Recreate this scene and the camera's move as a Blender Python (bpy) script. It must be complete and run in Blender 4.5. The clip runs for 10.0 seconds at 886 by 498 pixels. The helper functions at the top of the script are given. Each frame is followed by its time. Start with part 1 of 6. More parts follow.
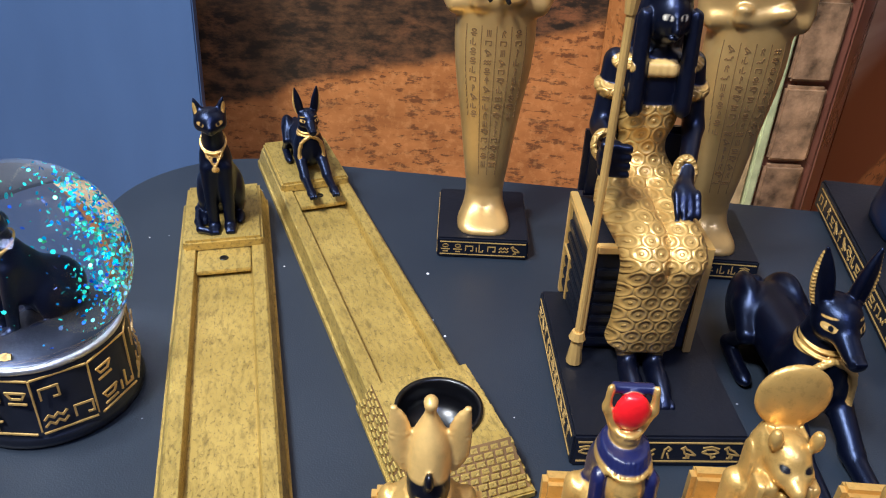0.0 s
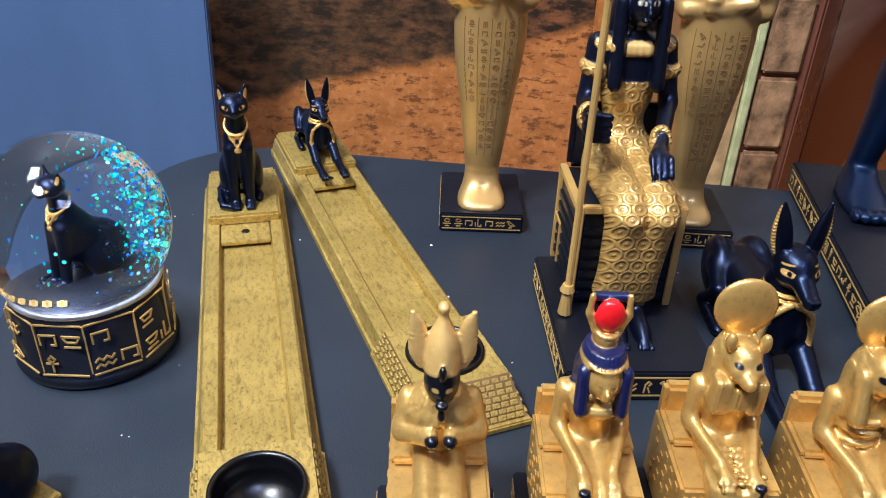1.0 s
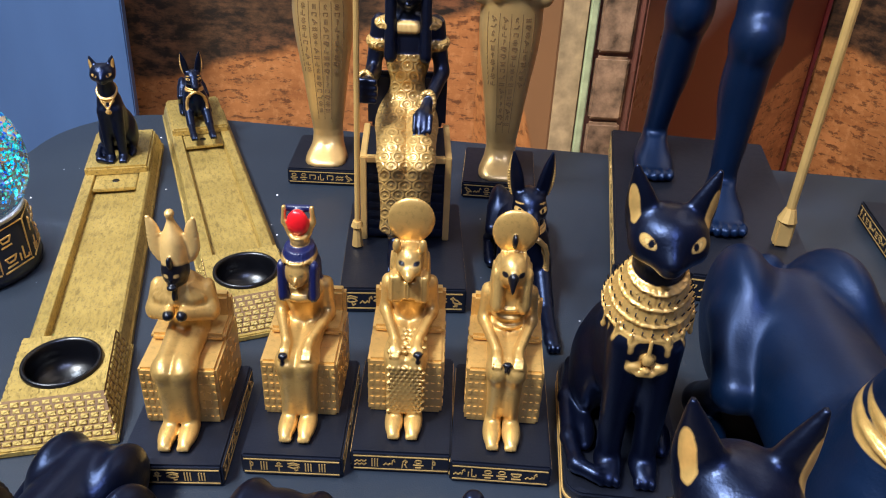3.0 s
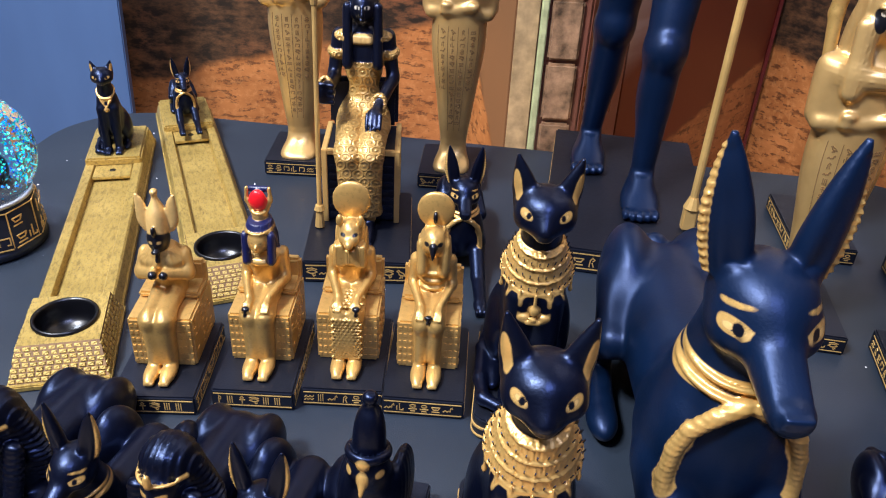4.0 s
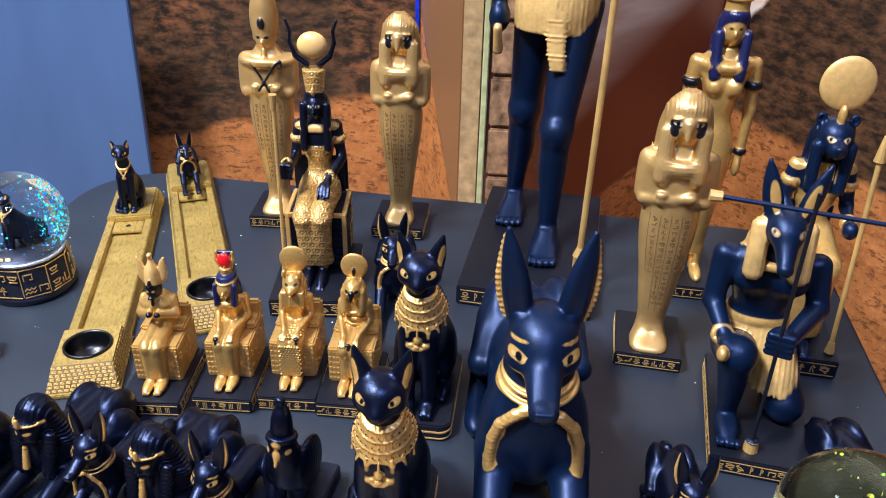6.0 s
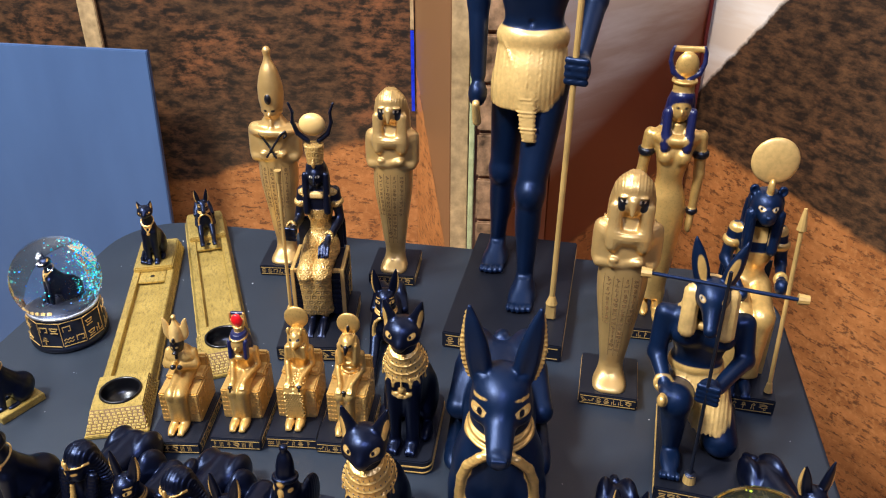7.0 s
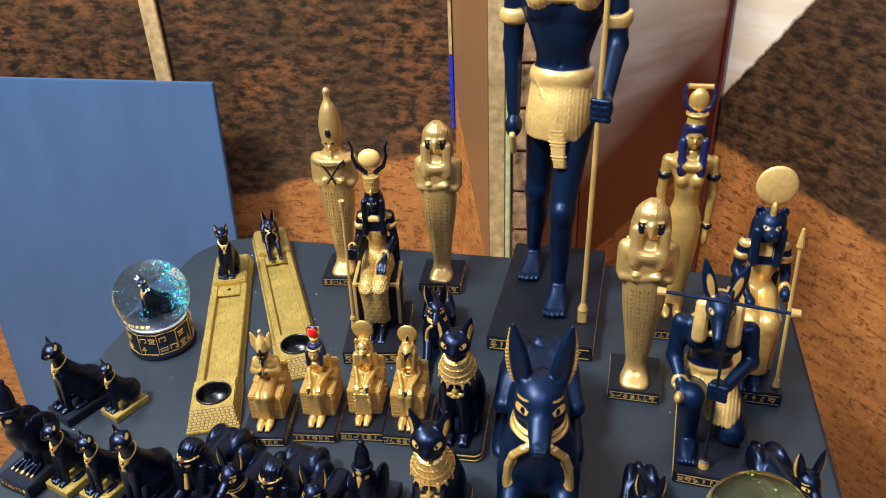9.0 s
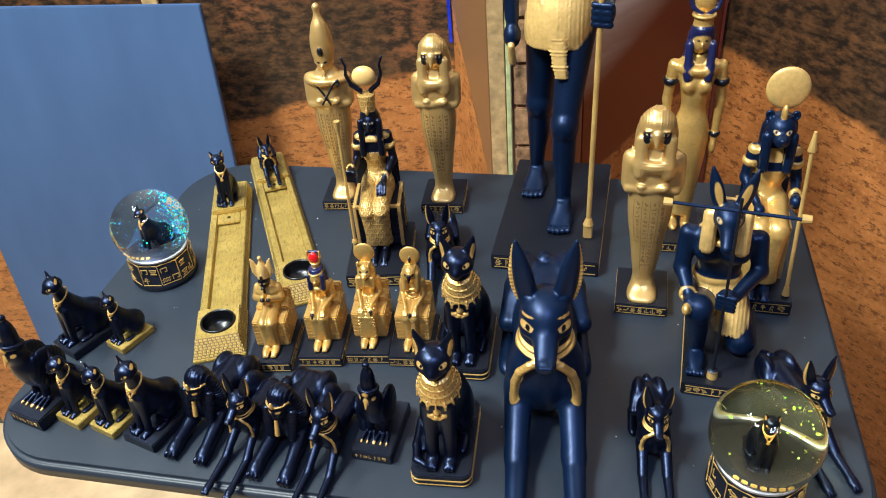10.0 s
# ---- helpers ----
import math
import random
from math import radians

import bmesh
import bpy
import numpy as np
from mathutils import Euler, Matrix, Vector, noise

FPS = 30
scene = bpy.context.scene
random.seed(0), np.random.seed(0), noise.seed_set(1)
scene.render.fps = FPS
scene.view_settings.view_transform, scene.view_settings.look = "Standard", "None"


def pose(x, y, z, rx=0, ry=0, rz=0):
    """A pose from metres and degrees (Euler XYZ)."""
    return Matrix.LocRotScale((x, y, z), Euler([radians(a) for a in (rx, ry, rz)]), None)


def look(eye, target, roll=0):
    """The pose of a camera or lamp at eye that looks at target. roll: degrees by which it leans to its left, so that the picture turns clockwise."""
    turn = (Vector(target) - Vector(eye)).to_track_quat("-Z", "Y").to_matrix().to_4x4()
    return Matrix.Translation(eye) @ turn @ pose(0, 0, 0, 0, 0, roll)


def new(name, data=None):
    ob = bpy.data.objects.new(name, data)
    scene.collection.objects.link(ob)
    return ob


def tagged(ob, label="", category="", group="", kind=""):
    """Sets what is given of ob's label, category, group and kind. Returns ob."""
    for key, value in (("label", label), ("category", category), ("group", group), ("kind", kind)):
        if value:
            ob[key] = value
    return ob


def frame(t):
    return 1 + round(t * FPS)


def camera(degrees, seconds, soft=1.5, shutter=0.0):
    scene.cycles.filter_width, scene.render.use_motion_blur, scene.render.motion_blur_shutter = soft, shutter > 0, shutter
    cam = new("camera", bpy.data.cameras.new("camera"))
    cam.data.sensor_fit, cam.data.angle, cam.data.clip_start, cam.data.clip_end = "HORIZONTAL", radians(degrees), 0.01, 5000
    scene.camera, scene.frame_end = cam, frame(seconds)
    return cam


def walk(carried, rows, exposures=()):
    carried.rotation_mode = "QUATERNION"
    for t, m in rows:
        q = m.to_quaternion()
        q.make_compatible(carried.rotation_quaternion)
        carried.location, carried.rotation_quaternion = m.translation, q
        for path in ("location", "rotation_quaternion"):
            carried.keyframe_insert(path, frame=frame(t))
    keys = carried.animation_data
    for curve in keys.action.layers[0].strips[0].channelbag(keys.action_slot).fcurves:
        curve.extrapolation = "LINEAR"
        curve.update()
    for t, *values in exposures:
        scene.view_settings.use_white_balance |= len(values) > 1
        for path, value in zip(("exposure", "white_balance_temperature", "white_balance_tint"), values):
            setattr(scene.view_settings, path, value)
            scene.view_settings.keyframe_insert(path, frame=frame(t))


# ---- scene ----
cam = camera(58.7, 10.0, soft=1.1)
PATH = [
    (0, (0.114, 0.105, 0.204), (0.103, 1.809, -0.842), 2.4),
    (0.5, (0.107, 0.088, 0.2), (0.113, 1.805, -0.824), 2.3),
    (1, (0.111, 0.064, 0.204), (0.113, 1.788, -0.809), 2.1),
    (1.5, (0.126, 0.041, 0.205), (0.115, 1.766, -0.807), 2.1),
    (2, (0.149, 0.024, 0.209), (0.131, 1.742, -0.814), 2.3),
    (2.5, (0.179, 0.008, 0.217), (0.17, 1.718, -0.821), 2.4),
    (3, (0.207, -0.007, 0.225), (0.207, 1.699, -0.819), 2.6),
    (3.2, (0.212, -0.018, 0.227), (0.229, 1.69, -0.815), 3.3),
    (4.3, (0.247, -0.086, 0.258), (0.239, 1.621, -0.784), 2.8),
    (4.5, (0.253, -0.098, 0.261), (0.241, 1.62, -0.762), 2.7),
    (5, (0.266, -0.126, 0.269), (0.26, 1.598, -0.744), 2.7),
    (5.5, (0.281, -0.144, 0.295), (0.27, 1.585, -0.71), 2.8),
    (5.7, (0.29, -0.151, 0.31), (0.252, 1.577, -0.697), 2.3),
    (6.8, (0.33, -0.204, 0.391), (0.217, 1.53, -0.598), 0.6),
    (7, (0.33, -0.21, 0.405), (0.214, 1.521, -0.591), 0.2),
    (7.5, (0.325, -0.226, 0.434), (0.147, 1.485, -0.587), -1.4),
    (8, (0.32, -0.239, 0.447), (0.117, 1.471, -0.569), -2.4),
    (8.5, (0.324, -0.261, 0.47), (0.13, 1.465, -0.522), -2.3),
    (9, (0.326, -0.273, 0.476), (0.126, 1.429, -0.555), -2.5),
    (9.5, (0.328, -0.271, 0.472), (0.108, 1.367, -0.655), -3.2),
    (10, (0.33, -0.262, 0.465), (0.111, 1.329, -0.727), -5.2),
]
EXPOSURES = [(0, -0.28, 5800, 10), (3, -0.12, 5750, 10), (4.3, 0.0, 5800, 15), (5.7, 0.0, 5750, 15), (7, -0.06, 6150, 11), (8.5, -0.08, 6250, 5), (10, -0.02, 6150, 0)]
walk(cam, [(t, look(eye, target, roll)) for t, eye, target, roll in PATH], EXPOSURES)

# ---- world and lamps ----
world = bpy.data.worlds.new("world")
scene.world = world
world.use_nodes = True
world.node_tree.nodes["Background"].inputs[0].default_value = (0.55, 0.62, 0.8, 1)
world.node_tree.nodes["Background"].inputs[1].default_value = 0.03
scene.view_settings.exposure = 0.0


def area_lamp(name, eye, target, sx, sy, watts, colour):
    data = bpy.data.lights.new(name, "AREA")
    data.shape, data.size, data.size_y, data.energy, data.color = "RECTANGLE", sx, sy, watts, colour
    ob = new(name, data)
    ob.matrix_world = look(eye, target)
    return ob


area_lamp("lamp_ceiling_and_fill", (-0.56, -0.38, 1.66), (0.15, 0.25, 0), 0.36, 0.24, 74, (1.0, 0.97, 0.91))
# unseen blue fill, added to brighten the fronts and cool the dark tones
area_lamp("lamp_ceiling_and_fill", (0.42, -0.85, 1.70), (0.3, 0.2, 0), 0.5, 0.4, 23, (0.56, 0.62, 1.0))
# unseen lamp, added for a sheen on the table's left and the statues' sides
area_lamp("lamp_ceiling_and_fill", (-0.80, 0.30, 1.66), (0.1, 0.25, 0), 0.5, 0.3, 27, (0.90, 0.96, 1.0))

# ---- materials ----


class Nodes:
    """A small helper that writes node trees."""

    def __init__(self, name):
        self.mat = bpy.data.materials.new(name)
        self.mat.use_nodes = True
        self.t = self.mat.node_tree
        self.bsdf = self.t.nodes["Principled BSDF"]

    def n(self, kind, **kw):
        node = self.t.nodes.new(kind)
        for k, v in kw.items():
            if k == "operation":
                node.operation = v
            elif k == "data_type":
                node.data_type = v
            elif k == "attribute_name":
                node.attribute_name = v
            elif k == "feature":
                node.feature = v
            elif k == "distance":
                node.distance = v
        return node

    def put(self, sock, v):
        if isinstance(v, bpy.types.NodeSocket):
            self.t.links.new(v, sock)
        elif isinstance(v, (tuple, list)):
            sock.default_value = (*v, 1) if len(v) == 3 and sock.type == "RGBA" else v
        else:
            sock.default_value = v

    def math(self, op, a, b=0.0, c=0.0):
        node = self.n("ShaderNodeMath", operation=op)
        for s, v in zip(node.inputs, (a, b, c)):
            self.put(s, v)
        return node.outputs[0]

    def mix(self, f, a, b):
        node = self.n("ShaderNodeMix", data_type="RGBA")
        self.put(node.inputs[0], f)
        self.put(node.inputs[6], a)
        self.put(node.inputs[7], b)
        return node.outputs[2]

    def step(self, v, lo, hi):
        node = self.n("ShaderNodeMapRange")
        self.put(node.inputs[0], v)
        self.put(node.inputs[1], lo)
        self.put(node.inputs[2], hi)
        return node.outputs[0]

    def place(self):
        return self.n("ShaderNodeTexCoord").outputs["Object"]

    def noise(self, scale, detail=4, rough=0.55, vec=None, stretch=None):
        vec = vec or self.place()
        if stretch:
            m = self.n("ShaderNodeMapping")
            self.put(m.inputs[0], vec)
            m.inputs["Scale"].default_value = stretch
            vec = m.outputs[0]
        node = self.n("ShaderNodeTexNoise")
        self.put(node.inputs["Vector"], vec)
        node.inputs["Scale"].default_value, node.inputs["Detail"].default_value = scale, detail
        node.inputs["Roughness"].default_value = rough
        return node.outputs[0]

    def voronoi(self, scale, feature="F1", vec=None, distance="EUCLIDEAN"):
        node = self.n("ShaderNodeTexVoronoi", feature=feature, distance=distance)
        self.put(node.inputs["Vector"], vec or self.place())
        node.inputs["Scale"].default_value = scale
        return node

    def bump(self, height, strength, dist=0.001):
        node = self.n("ShaderNodeBump")
        self.put(node.inputs["Height"], height)
        node.inputs["Strength"].default_value, node.inputs["Distance"].default_value = strength, dist
        self.t.links.new(node.outputs[0], self.bsdf.inputs["Normal"])

    def set(self, **kw):
        for k, v in kw.items():
            self.put(self.bsdf.inputs[{"colour": "Base Color", "rough": "Roughness", "metal": "Metallic", "coat": "Coat Weight", "spec": "Specular IOR Level",
                                       "ior": "IOR", "glass": "Transmission Weight", "coat_rough": "Coat Roughness", "tint": "Specular Tint", "thin": "Thin Film Thickness"}[k]], v)
        return self.mat


GOLD = (0.70, 0.43, 0.125)
PALE_GOLD = (0.70, 0.45, 0.15)
DARK = (0.0012, 0.0018, 0.0062)
NIGHT = (0.003, 0.0035, 0.007)
LAPIS = (0.007, 0.010, 0.055)


def paint_mat(name, base, paints, rough=0.32, metal=0.0, wear=0.0):
    """Painted resin: a base coat and up to four further paints, each laid where its attribute says."""
    m = Nodes(name)
    n1 = m.noise(260, 3)
    n2 = m.noise(35, 4)
    shade = m.step(n2, 0.3, 0.75)
    col = m.mix(shade, tuple(c * 0.72 for c in base), tuple(min(1, c * 1.2) for c in base))
    if wear:
        dirt = m.math("MULTIPLY", m.step(m.noise(420, 3, 0.7), 0.52, 0.66), wear)
        col = m.mix(dirt, col, tuple(c * 0.18 for c in base))
    rgh, met = m.math("MULTIPLY_ADD", n1, 0.14, rough - 0.07), metal
    for k, (pc, pm, pr) in paints.items():
        a = m.n("ShaderNodeAttribute", attribute_name="p%d" % k)
        f = m.step(a.outputs["Fac"], 0.44, 0.56)
        wob = m.mix(n1, tuple(c * 0.7 for c in pc), tuple(min(1, c * 1.25) for c in pc))
        col = m.mix(f, col, wob)
        rgh = m.math("ADD", m.math("MULTIPLY", rgh, m.math("SUBTRACT", 1.0, f)), m.math("MULTIPLY", f, pr))
        met = m.math("ADD", m.math("MULTIPLY", met, m.math("SUBTRACT", 1.0, f)), m.math("MULTIPLY", f, pm))
    m.bump(m.math("ADD", m.math("MULTIPLY", n1, 0.5), m.noise(900, 2)), 0.12, 0.0006)
    tone = base if max(base) > 0.2 else (0.42, 0.55, 1.0)
    return m.set(colour=col, rough=rgh, metal=met, spec=0.5, tint=(1.0, 1.0, 1.0) if max(base) > 0.2 else tone)


GOLD_P, CREAM_P, RED_P = (GOLD, 0.55, 0.34), (PALE_GOLD, 0.35, 0.40), ((0.75, 0.01, 0.015), 0.0, 0.3)
DARK_P, LAPIS_P, WHITE_P = (NIGHT, 0.0, 0.3), (LAPIS, 0.0, 0.35), ((0.75, 0.68, 0.55), 0.0, 0.4)
M_DARK = paint_mat("painted_dark_resin", DARK, {1: GOLD_P, 2: DARK_P, 3: WHITE_P, 4: CREAM_P}, 0.33)
M_NAVY = paint_mat("painted_navy_resin", (0.0016, 0.0068, 0.0230), {1: GOLD_P, 2: DARK_P, 3: WHITE_P, 4: CREAM_P}, 0.40)
M_GOLD = paint_mat("painted_gold_resin", GOLD, {1: DARK_P, 2: RED_P, 3: LAPIS_P, 4: CREAM_P}, 0.37, 0.60, 0.2)
M_PALE = paint_mat("painted_pale_gold_resin", (0.60, 0.38, 0.13), {1: DARK_P, 2: RED_P, 3: WHITE_P, 4: GOLD_P}, 0.36, 0.6)
M_BASE = paint_mat("black_plinth_resin", (0.006, 0.0065, 0.009), {}, 0.40)
M_LINE = paint_mat("gold_relief_paint", (0.60, 0.38, 0.12), {}, 0.42, 0.4)


def glyph_mat():
    """Gold resin with carved columns of signs on the lower body."""
    m = Nodes("carved_gold_resin")
    pos = m.place()
    sep = m.n("ShaderNodeSeparateXYZ")
    m.put(sep.inputs[0], pos)
    mp = m.n("ShaderNodeMapping")
    m.put(mp.inputs[0], pos)
    mp.inputs["Scale"].default_value = (1, 0.0, 0.75)
    v1 = m.voronoi(470, "DISTANCE_TO_EDGE", mp.outputs[0])
    cut = m.step(v1.outputs["Distance"], 0.03, 0.11)
    col_lines = m.math("ABSOLUTE", m.math("SINE", m.math("MULTIPLY", sep.outputs[0], 560)))
    lines = m.step(col_lines, 0.03, 0.2)
    n = m.noise(150, 2, vec=mp.outputs[0])
    keep = m.step(n, 0.42, 0.5)
    cut = m.math("MAXIMUM", cut, m.math("SUBTRACT", 1.0, keep))
    both = m.math("MULTIPLY", cut, lines)
    zone = m.n("ShaderNodeAttribute", attribute_name="p4").outputs["Fac"]
    zone = m.step(zone, 0.45, 0.55)
    relief = m.math("SUBTRACT", 1.0, m.math("MULTIPLY", zone, m.math("SUBTRACT", 1.0, both)))
    n2 = m.step(m.noise(40, 4), 0.3, 0.75)
    col = m.mix(n2, (0.50, 0.31, 0.105), (0.70, 0.45, 0.165))
    col = m.mix(relief, (0.16, 0.085, 0.032), col)
    for k, pc in ((1, NIGHT), (3, (0.75, 0.68, 0.55))):
        f = m.step(m.n("ShaderNodeAttribute", attribute_name="p%d" % k).outputs["Fac"], 0.44, 0.56)
        col = m.mix(f, col, pc)
    dark = m.step(m.n("ShaderNodeAttribute", attribute_name="p1").outputs["Fac"], 0.44, 0.56)
    m.bump(m.math("ADD", relief, m.math("MULTIPLY", m.noise(700, 2), 0.08)), 0.5, 0.0008)
    return m.set(colour=col, rough=0.38, metal=m.math("MULTIPLY", m.math("SUBTRACT", 1.0, dark), 0.62), coat=0.1)


def gown_mat():
    """Dark resin figure in a gold gown with a honeycomb relief."""
    m = Nodes("gown_painted_resin")
    pos = m.place()
    sep = m.n("ShaderNodeSeparateXYZ")
    m.put(sep.inputs[0], pos)
    # two offset square lattices give the honeycomb
    def lattice(ox, oy):
        px, py = 0.0066, 0.0100
        fx = m.math("SUBTRACT", m.math("MODULO", m.math("ADD", sep.outputs[0], 1.0 + ox * px), px), px / 2)
        vz = m.math("ADD", m.math("MULTIPLY", sep.outputs[1], 0.6), sep.outputs[2])
        fy = m.math("SUBTRACT", m.math("MODULO", m.math("ADD", vz, 1.0 + oy * py), py), py / 2)
        return m.math("SQRT", m.math("ADD", m.math("MULTIPLY", fx, fx), m.math("MULTIPLY", fy, fy)))
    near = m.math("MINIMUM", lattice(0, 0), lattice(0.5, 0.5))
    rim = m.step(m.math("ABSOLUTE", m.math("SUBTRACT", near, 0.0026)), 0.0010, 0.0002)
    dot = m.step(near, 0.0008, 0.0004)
    gold = m.step(m.n("ShaderNodeAttribute", attribute_name="p1").outputs["Fac"], 0.44, 0.56)
    n1, n2 = m.noise(260, 3), m.noise(35, 4)
    base = m.mix(n2, tuple(c * 0.75 for c in DARK), tuple(c * 1.2 for c in DARK))
    g = m.mix(n2, tuple(c * 0.72 for c in GOLD), tuple(c * 1.15 for c in GOLD))
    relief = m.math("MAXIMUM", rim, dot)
    # gold turns darker between the raised rims and dots
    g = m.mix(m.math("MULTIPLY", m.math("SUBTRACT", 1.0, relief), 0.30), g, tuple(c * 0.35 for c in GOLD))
    col = m.mix(gold, base, g)
    for k, pc in ((2, NIGHT), (3, (0.75, 0.68, 0.55)), (4, PALE_GOLD)):
        f = m.step(m.n("ShaderNodeAttribute", attribute_name="p%d" % k).outputs["Fac"], 0.44, 0.56)
        col = m.mix(f, col, pc)
    m.bump(m.math("ADD", m.math("MULTIPLY", m.math("MULTIPLY", relief, gold), 1.0), m.math("MULTIPLY", n1, 0.1)), 0.6, 0.0009)
    return m.set(colour=col, rough=0.36, metal=m.math("MULTIPLY", gold, 0.45), tint=(0.5, 0.6, 1.0), spec=0.6)


M_CARVED = glyph_mat()
M_GOWN = gown_mat()


def simple(name, c, rough=0.5, metal=0.0, scale=80, vary=0.25, bump=0.15, **kw):
    m = Nodes(name)
    n = m.noise(scale, 5)
    col = m.mix(m.step(n, 0.3, 0.7), tuple(v * (1 - vary) for v in c), tuple(min(1, v * (1 + vary)) for v in c))
    m.bump(m.noise(scale * 6, 3), bump, 0.0008)
    return m.set(colour=col, rough=m.math("MULTIPLY_ADD", n, 0.16, rough - 0.08), metal=metal, **kw)


def table_mat():
    m = Nodes("slate_blue_laminate")
    fine = m.noise(1400, 2)
    broad = m.noise(9, 5)
    col = m.mix(m.step(broad, 0.3, 0.7), (0.0115, 0.0170, 0.0270), (0.0170, 0.0245, 0.0370))
    specks = m.step(m.voronoi(48, "F1").outputs["Distance"], 0.028, 0.018)
    thin = m.step(m.noise(30, 1), 0.56, 0.6)
    dust = m.math("MULTIPLY", specks, thin)
    col = m.mix(dust, col, (0.4, 0.42, 0.48))
    m.bump(fine, 0.25, 0.0004)
    return m.set(colour=col, rough=m.math("MULTIPLY_ADD", broad, 0.16, 0.36))


def board_mat():
    m = Nodes("matt_blue_board")
    n = m.noise(14, 4, stretch=(1, 1, 0.3))
    col = m.mix(m.step(n, 0.3, 0.7), (0.042, 0.085, 0.190), (0.053, 0.104, 0.224))
    m.bump(m.noise(900, 2), 0.1, 0.0004)
    return m.set(colour=col, rough=0.55)


def mural_mat(name, slope, base, sky=None, red=None, lean=0.55, low=0.0, warmth=0.6):
    """A photographic print: sandy ground, a dark stony slope above it and, where told, a bright sky beyond."""
    m = Nodes(name)
    pos = m.place()
    sep = m.n("ShaderNodeSeparateXYZ")
    m.put(sep.inputs[0], pos)
    u, z = sep.outputs[0], sep.outputs[2]
    wob = m.noise(16, 6, 0.6)
    edge = m.math("SUBTRACT", z, m.math("ADD", m.math("MULTIPLY", u, slope), base))
    edge = m.math("ADD", edge, m.math("MULTIPLY", m.math("SUBTRACT", wob, 0.5), 0.035))
    above = m.step(edge, -0.004, 0.006)
    s1 = m.noise(26, 8, 0.62, stretch=(0.6, 1, 1.5))
    s2 = m.noise(140, 5, 0.7)
    sand = m.mix(m.step(s1, 0.3, 0.72), (0.24, 0.078, 0.018), (0.52, 0.20, 0.055))
    pits = m.math("MULTIPLY", m.math("MAXIMUM", m.step(m.noise(60, 6, 0.7, stretch=(0.7, 1, 1.6)), 0.56, 0.60), m.step(m.noise(95, 5, 0.7, stretch=(0.5, 1, 1.5)), 0.555, 0.59)), 0.85)
    sand = m.mix(pits, sand, (0.10, 0.032, 0.01))
    sand = m.mix(m.math("MULTIPLY", m.step(s2, 0.5, 0.62), 0.45), sand, (0.56, 0.25, 0.08))
    r1 = m.noise(70, 8, 0.72, stretch=(0.6, 1, 1.3))
    r2 = m.noise(9, 4, 0.6)
    rock = m.mix(m.step(r1, 0.42, 0.7), (0.014, 0.009, 0.006), (0.145, 0.068, 0.028))
    warm = m.math("MULTIPLY", m.step(r2, 0.45, 0.7), m.step(r1, 0.45, 0.62))
    rock = m.mix(m.math("MULTIPLY", warm, warmth), rock, (0.30, 0.10, 0.035))
    col = m.mix(above, sand, rock)
    if sky:
        ss, sb = sky
        e2 = m.math("SUBTRACT", z, m.math("ADD", m.math("MULTIPLY", u, ss), sb))
        e2 = m.math("ADD", e2, m.math("MULTIPLY", m.math("SUBTRACT", m.noise(45, 4, 0.6), 0.5), 0.02))
        up = m.step(e2, -0.003, 0.005)
        tilt = m.n("ShaderNodeMapping")
        m.put(tilt.inputs[0], pos)
        tilt.inputs["Rotation"].default_value = (0, radians(28), 0)
        tilt.inputs["Scale"].default_value = (0.5, 1, 3.0)
        cloud = m.noise(9, 6, 0.55, vec=tilt.outputs[0])
        tall = m.step(m.math("SUBTRACT", z, m.math("MULTIPLY", u, lean)), low, low + 0.17)
        warm_sky = m.mix(tall, red or (0.22, 0.05, 0.018), (0.74, 0.60, 0.46))
        streak = m.math("MULTIPLY", m.step(cloud, 0.45, 0.68), tall)
        warm_sky = m.mix(streak, warm_sky, (0.86, 0.80, 0.72))
        col = m.mix(up, col, warm_sky)
    m.bump(m.noise(600, 2), 0.05, 0.0004)
    return m.set(colour=col, rough=0.42)


M_TABLE, M_BOARD = table_mat(), board_mat()
M_EDGE = simple("dark_edge_band", (0.018, 0.018, 0.03), 0.4)
M_FLOOR = simple("tan_floor", (0.66, 0.46, 0.26), 0.5, scale=12)
M_WALL = simple("plain_wall", (0.09, 0.08, 0.072), 0.7, scale=10)
M_STONE = simple("printed_stone", (0.30, 0.175, 0.095), 0.5, scale=75, vary=0.8, bump=0.6)
M_STRIP = simple("pale_timber_edge", (0.42, 0.28, 0.13), 0.5, scale=90, vary=0.35)
M_LIME = simple("pale_yellow_trim", (0.45, 0.47, 0.24), 0.4)
M_PINK = simple("brown_satin_panel", (0.20, 0.075, 0.05), 0.28, scale=8, vary=0.4)
M_REDLINE = simple("dark_red_seam", (0.10, 0.008, 0.008), 0.4)
M_BLUE = simple("blue_edge_trim", (0.01, 0.03, 0.5), 0.3)
